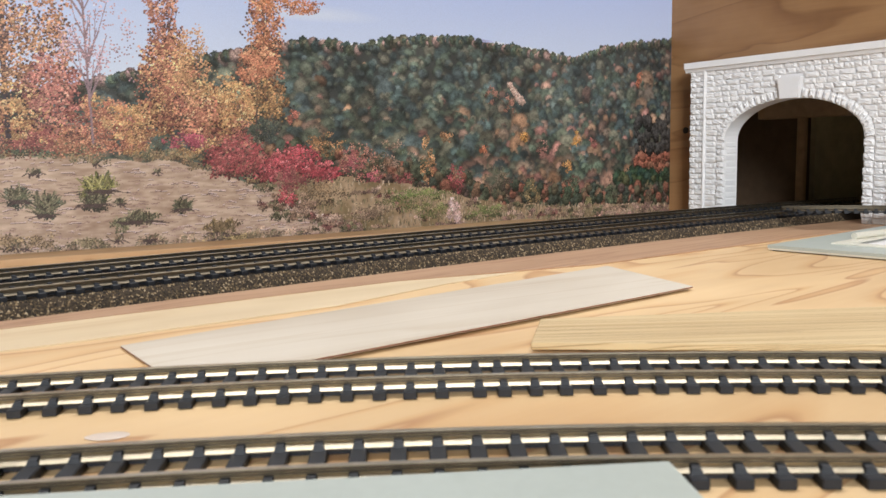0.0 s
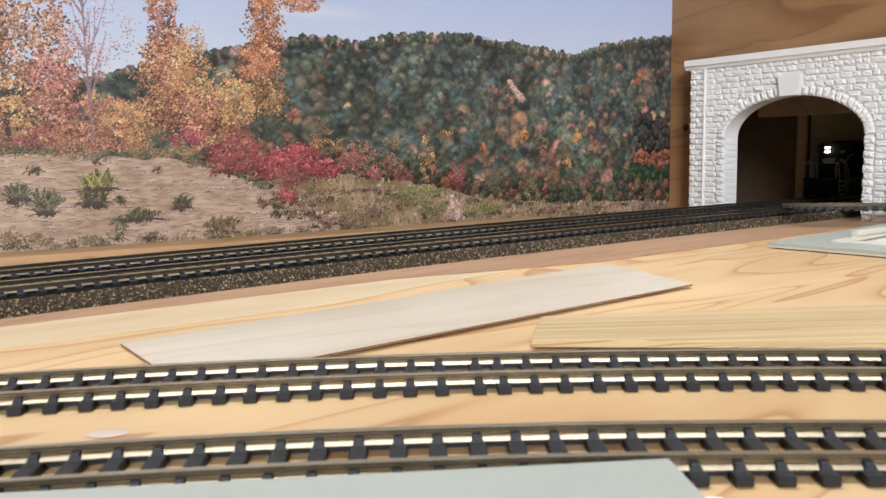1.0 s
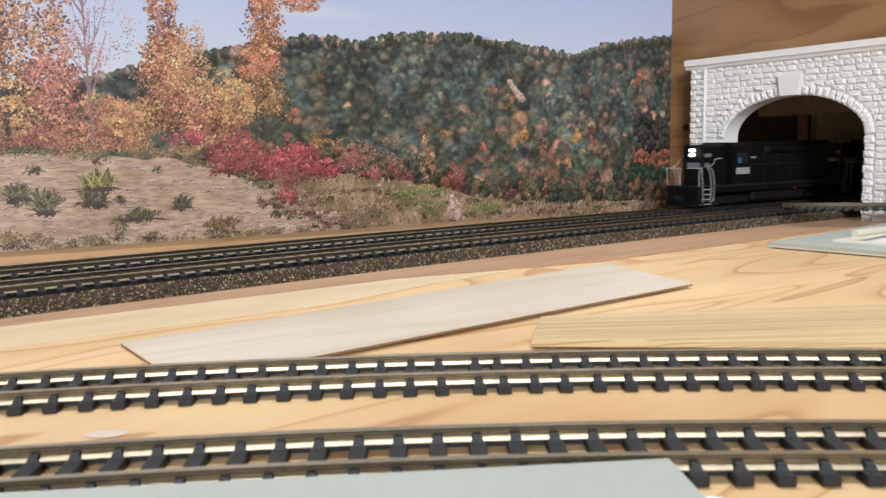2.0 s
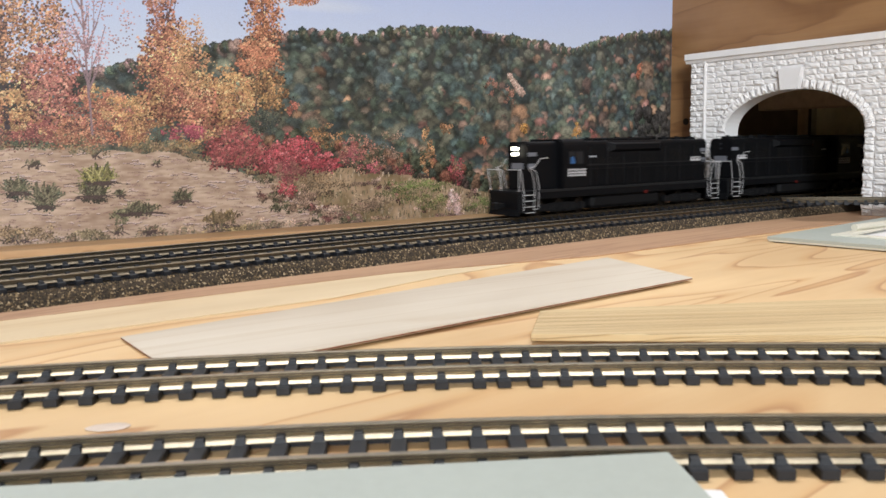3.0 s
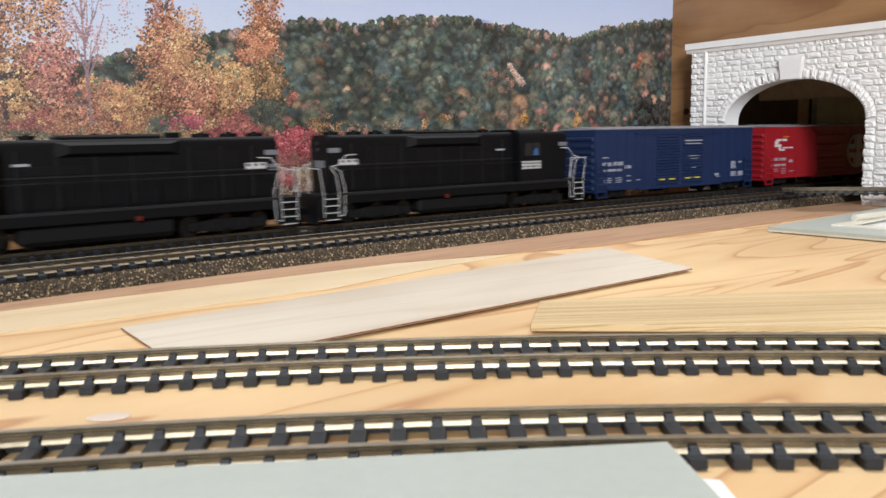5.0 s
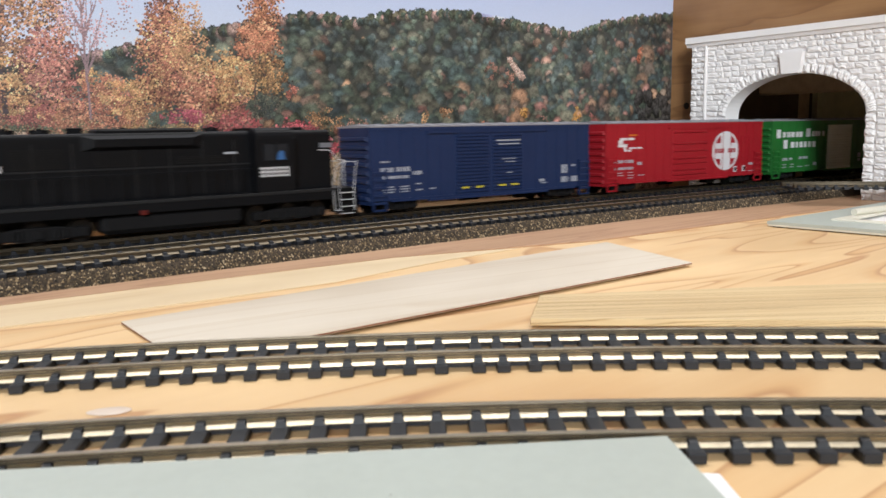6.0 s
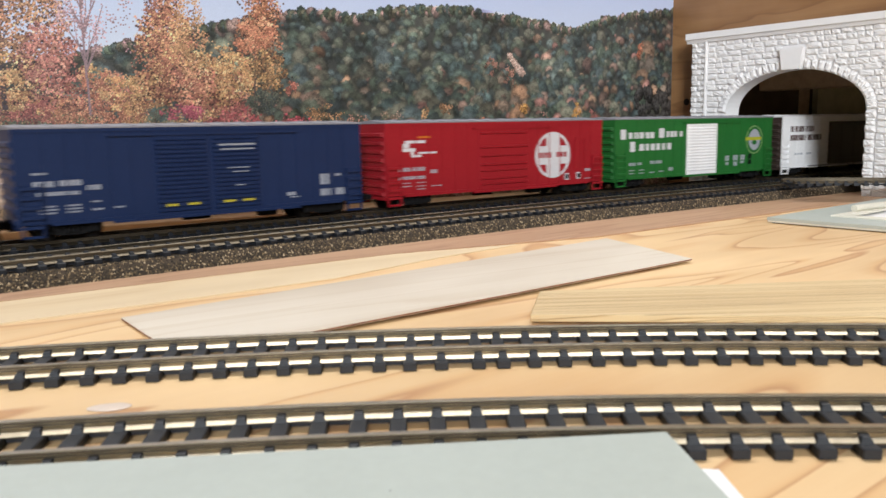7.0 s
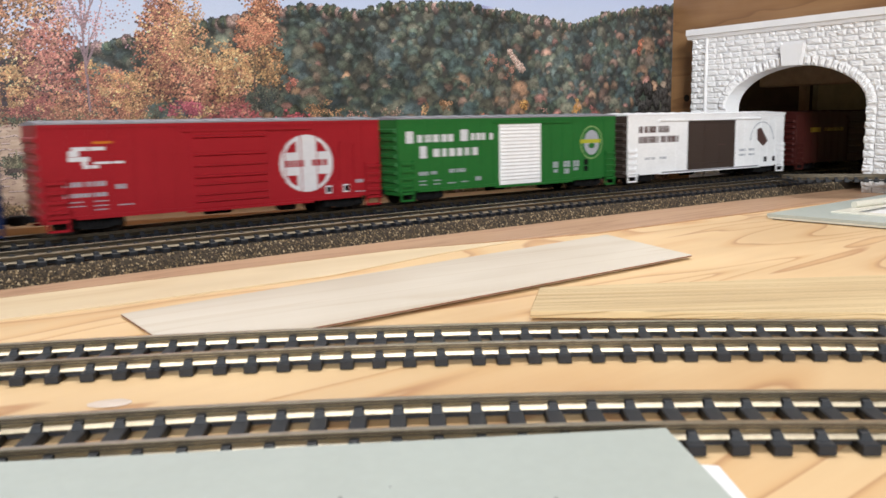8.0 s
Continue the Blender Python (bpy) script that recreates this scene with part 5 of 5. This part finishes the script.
def locomotive():
    c = thing("locomotive", Matrix(), "black high-hood diesel model locomotive with pale end handrails", "model locomotive", "locomotives of the train")
    # frame, walkway and end platforms
    b = bmesh.new()
    box(b, -50, 50, -9.6, 9.6, 6.4, 9.6, 0.15)
    for s in (-1, 1):
        x0, x1 = sorted((s * 49.9, s * 55.4))
        box(b, x0, x1, -9.4, 9.4, 8.3, 9.5, 0.1)
        x0, x1 = sorted((s * 54.4, s * 55.6))
        box(b, x0, x1, -9.0, 9.0, 2.6, 9.4, 0.5)
        hull(b, [(s * 55.4, y, z) for y in (-8.8, 8.8) for z in (0.7, 3.4)] + [(s * 56.4, y, 0.7) for y in (-8.4, 8.4)])
    part("frame", b, BLACK, c)
    for side in (-1, 1):
        b = bmesh.new()
        y0, y1 = sorted((side * 9.55, side * 9.85))
        box(b, -47.5, 47.5, y0, y1, 8.9, 9.75, 0.08)
        part("walkway_edge", b, WALKWAY, c, "dark grey painted highlight along the walkway edge")
        # access doors with handles and a row of hinges along the hood
        for x in (-18.0, -9.0, 0.0, 9.0, 24.0, 33.0, 42.0):
            b = bmesh.new()
            y0, y1 = sorted((side * 5.85, side * 6.16))
            box(b, x, x + 0.3, y0, y1, 10.2, 24.6)
            part("hood_seam", b, WALKWAY, c)
        b = bmesh.new()
        y0, y1 = sorted((side * 5.85, side * 6.2))
        box(b, -22.5, 49.6, y0, y1, 17.75, 18.15)
        part("hood_rail", b, WALKWAY, c)

    def hood(name, x0, x1, hw, top, r, label=""):
        b = bmesh.new()
        prof = [(-hw, 9.4), (-hw, top - r)] + [(-hw + r - r * math.cos(a), top - r + r * math.sin(a)) for a in np.linspace(0.3, math.pi / 2, 5)]
        prof += [(-y, z) for y, z in reversed(prof)]
        sweep(b, prof, [(x0, 0, 0), (x1, 0, 0)])
        bmesh.ops.bevel(b, geom=[e for e in b.edges if abs(e.verts[0].co.x - e.verts[1].co.x) < 0.01], offset=0.45, segments=2, affect="EDGES")
        return part(name, b, BLACK, c, label)

    hood("short_hood", -48.8, -34.4, 5.9, 27.1, 1.6)
    long_hood = hood("long_hood", -23.4, 50.2, 5.9, 27.1, 1.6)
    hood("cab", -35.0, -22.8, 9.5, 27.9, 3.2)
    # hood doors, grilles and brake blister
    for s in (-1, 1):
        for k in range(13):
            x = -20 + k * 5.2
            b = bmesh.new()
            y0, y1 = sorted((s * 5.85, s * 6.1))
            box(b, x, x + 4.7, y0, y1, 10.2, 17.6, 0.05)
            part("hood_door", b, BLACK, c)
        for x0, x1, z0, z1 in ((8, 19, 18.6, 23.0), (-16, -2, 18.6, 21.2), (26, 38, 18.6, 23.6)):
            b = bmesh.new()
            for k in range(int((z1 - z0) / 0.55)):
                y0, y1 = sorted((s * 5.8, s * 6.2))
                box(b, x0, x1, y0, y1, z0 + k * 0.55, z0 + k * 0.55 + 0.3)
            part("grille", b, UNDER, c)
        b = bmesh.new()
        hull(b, [(x, s * 5.8, z) for x in (-9, 22) for z in (22.6, 26.4)] + [(x, s * 7.6, z) for x in (-6, 19) for z in (23.6, 25.6)])
        part("brake_blister", b, BLACK, c)
    for x, r in ((-14, 2.2), (2, 2.8), (10, 2.8), (30, 2.6), (38, 2.6), (46, 2.6)):
        b = bmesh.new()
        cyl(b, (x, 0, 26.8), (x, 0, 28.1), r, 18)
        cyl(b, (x, 0, 28.0), (x, 0, 28.5), r * 0.35, 10)
        part("roof_fan", b, BLACK, c)
    b = bmesh.new()
    box(b, -8, 18, -4.6, 4.6, 26.6, 28.2, 0.5)
    part("roof_hatch", b, BLACK, c)
    b = bmesh.new()
    box(b, -42, -39, -1.6, 1.6, 26.8, 28.0, 0.3)
    part("bell", b, BLACK, c)
    b = bmesh.new()
    box(b, 20, 24, -1.2, 1.2, 26.8, 28.6, 0.2)
    part("exhaust_stack", b, BLACK, c)
    # cab windows with a blue shape seen inside
    for s in (-1, 1):
        y0, y1 = sorted((s * 9.35, s * 9.62))
        b = bmesh.new()
        box(b, -32.6, -25.0, y0, y1, 18.6, 23.4)
        w = part("cab_window", b, GLASS, c, "dark side window")
        b = bmesh.new()
        for q in ((-32.9, -32.5, 18.3, 23.7), (-29.0, -28.6, 18.6, 23.4), (-25.1, -24.7, 18.3, 23.7), (-32.6, -25.0, 18.3, 18.7), (-32.6, -25.0, 23.3, 23.7)):
            y0, y1 = sorted((s * 9.4, s * 9.75))
            box(b, q[0], q[1], y0, y1, q[2], q[3])
        part("frame", b, BLACK, w)
        b = bmesh.new()
        y0, y1 = sorted((s * 9.6, s * 9.66))
        hull(b, [(x, y, z) for y in (y0, y1) for x, z in ((-31.6, 18.8), (-29.1, 18.8), (-29.4, 20.4), (-30.2, 21.4), (-31.2, 21.2))])
        part("blind", b, FIGURE, w, "blue shape in the cab window")
    # lettering on both sides
    for s in (-1, 1):
        y = -9.62 if s < 0 else 9.52
        b = bmesh.new()
        box(b, -33.0, -23.2, min(y, y + 0.1), max(y, y + 0.1), 13.6, 17.2)
        part("number_panel", b, UNDER, c, "black cab number panel")
        b = bmesh.new()
        for k in range(6):
            x = -32.6 + k * 1.54
            yy = y - 0.05 if s < 0 else y + 0.05
            ya, yb = min(yy, yy + 0.1), max(yy, yy + 0.1)
            box(b, x, x + 0.45, ya, yb, 14.1, 16.8)
            box(b, x + 0.36, x + 1.1, ya, yb, 14.1, 14.6)
            box(b, x + 0.36, x + 1.1, ya, yb, 15.2, 15.7)
            box(b, x + 0.36, x + 1.1, ya, yb, 16.3, 16.8)
        part("number_bars", b, MARK, c, "white cab number bars")
        y0, y1 = sorted((s * 5.9, s * 6.2))
        b = bmesh.new()
        box(b, 40.2, 46.4, y0, y1, 17.9, 19.7)
        part("emblem", b, MARK, c, "white lettered emblem")
        b = bmesh.new()
        for x in (40.6, 42.8, 44.8):
            y0, y1 = sorted((s * 6.15, s * 6.25))
            box(b, x, x + 1.0, y0, y1, 18.7, 19.5)
        part("emblem_bar", b, BLACK, c)
        b = bmesh.new()
        y0, y1 = sorted((s * 5.9, s * 6.2))
        box(b, -18.6, -15.0, y0, y1, 20.8, 21.4)
        part("maker_plate", b, DIM, c)
        b = bmesh.new()
        box(b, 8.0, 9.8, min(s * 9.5, s * 9.7), max(s * 9.5, s * 9.7), 6.0, 7.2)
        part("fuel_gauge", b, paint("dull_red", (0.10, 0.012, 0.010)), c, "dull red fuel filler")
    # end lights, number boards, emblems
    for s, lit in ((-1, True), (1, False)):
        end = 48.8 if lit else 50.2
        b = bmesh.new()
        # the lit pair is lengthened to draw the bright streak of its glow
        for z in (22.7, 24.7):
            cyl(b, (s * (end - 0.2), 0, z), (s * (end + (2.3 if lit else 0.8)), 0, z), 0.62, 16)
        part("headlight", b, LAMP if lit else GLASS, c, "lit twin headlight" if lit else "dark twin headlight")
        b = bmesh.new()
        x0, x1 = sorted((s * (end - 4.0), s * (end + 0.1)))
        for y in (-6.1, 5.9):
            box(b, x0, x1, y, y + 0.2, 21.8, 23.2)
        part("number_board", b, FADED, c, "pale number board")
        b = bmesh.new()
        x0, x1 = sorted((s * (end - 0.1), s * (end + 0.15)))
        box(b, x0, x1, -3.4, 3.4, 17.2, 19.4)
        x0, x1 = sorted((s * (end - 3.0), s * end))
        box(b, x0, x1, -6.1, -5.8, 17.4, 19.2)
        part("emblem", b, FADED, c)
        # stairs and handrails at the four corners
        for side in (-1, 1):
            b = bmesh.new()
            x0, x1 = sorted((s * 48.6, s * 54.5))
            y0, y1 = sorted((side * 7.0, side * 7.6))
            box(b, x0, x1, y0, y1, 1.6, 8.4)
            part("stairwell", b, UNDER, c)
            for k in range(4):
                b = bmesh.new()
                x0, x1 = sorted((s * 49.0, s * 53.6))
                y0, y1 = sorted((side * 7.6, side * 9.9))
                z = 1.7 + k * 2.1
                box(b, x0, x1, y0, y1, z, z + 0.25)
                part("step", b, BLACK, c)
                b = bmesh.new()
                y0, y1 = sorted((side * 9.9, side * 10.1))
                box(b, x0, x1, y0, y1, z, z + 0.22)
                part("step_edge", b, STEELRAIL, c)
            for path in ([(55.8, 2.6), (55.8, 9.6), (57.0, 17.6)], [(51.0, 2.6), (50.6, 10.0), (51.6, 15.4), (53.2, 17.4)], [(50.8, 2.8), (49.0, 3.0), (48.6, 11.0), (50.0, 16.4), (53.0, 17.8), (50.6, 18.2), (48.0, 21.0), (44.2, 21.2)]):
                b = bmesh.new()
                for (xa, za), (xb, zb) in zip(path, path[1:]):
                    cyl(b, (s * (xa - 1.8), side * 9.7, za), (s * (xb - 1.8), side * 9.7, zb), 0.11, 6)
                part("handrail", b, STEELRAIL, c, "pale wire corner handrail")
        b = bmesh.new()
        for y0, y1 in ((-9.6, -2.0), (2.0, 9.6)):
            cyl(b, (s * 55.2, y0, 17.2), (s * 55.2, y1, 17.2), 0.13, 6)
            cyl(b, (s * 55.2, y0 * 0.9, 9.4), (s * 55.2, y0 * 0.9, 17.2), 0.13, 6)
        part("end_handrail", b, STEELRAIL, c)
        coupler(c, s * 55.4, s)
    # long side handrails
    for side in (-1, 1):
        b = bmesh.new()
        cyl(b, (-22, side * 9.4, 16.6), (49, side * 9.4, 16.6), 0.16, 6)
        for k in range(9):
            cyl(b, (-18 + k * 8, side * 9.4, 9.5), (-18 + k * 8, side * 9.4, 16.6), 0.16, 6)
        part("side_handrail", b, BLACK, c)
    b = bmesh.new()
    box(b, -19, 19, -8.2, 8.2, 1.3, 6.6, 1.2)
    box(b, -49, 49, -3.0, 3.0, 4.6, 6.6)
    cyl(b, (-15, -7.6, 7.0), (15, -7.6, 7.0), 1.1, 12)
    part("fuel_tank", b, UNDER, c, "black fuel tank")
    for s in (-1, 1):
        truck(c, s * 33.5, 3, 2.9, 10.0)
    return c


TRAIN = []
lead = locomotive()
TRAIN.append((lead, 56.0, 0))
second = copy_thing(lead, Matrix())
tagged(second, "black high-hood diesel model locomotive running long hood first")
SPIN2 = []
for o in second.children_recursive:
    if o.name.startswith("wheelset"):
        SPIN2.append((o, o.matrix_basis.translation.x / MM, 2.9))
for o in second.children:
    if o.name.startswith("headlight"):
        o.data = o.data.copy()
        o.data.materials[0] = GLASS
        tagged(o, "dark twin headlight")
TRAIN.append((second, 173.0, 180))
for build, where in ((blue_car, 280.2), (red_car, 384.3), (green_car, 488.1), (white_car, 593.6), (brown_car, 700.0)):
    TRAIN.append((build(), where, 0))

SPEED = 97.9


def motions():
    """The train rolls at a steady speed along the bend; its wheels turn."""
    for ob, where, turn in TRAIN:
        rows = []
        for k in range(33):
            t = k * 0.25
            x = where - SPEED * (t - 5.0)
            rows.append((t, at(x, line_y(BACK, x), RAIL_TOP, turn + math.degrees(math.atan(-2 * BEND * x)))))
        walk(ob, rows)
    for lst, s in ((SPIN, -1), (SPIN2, 1)):
        for w, x, r in lst:
            rows = []
            for k in range(241):
                t = k / 30.0
                rows.append((t, at(x, 0, r) @ pose(0, 0, 0, 0, s * math.degrees(SPEED * t / r), 0)))
            walk(w, rows)


motions()
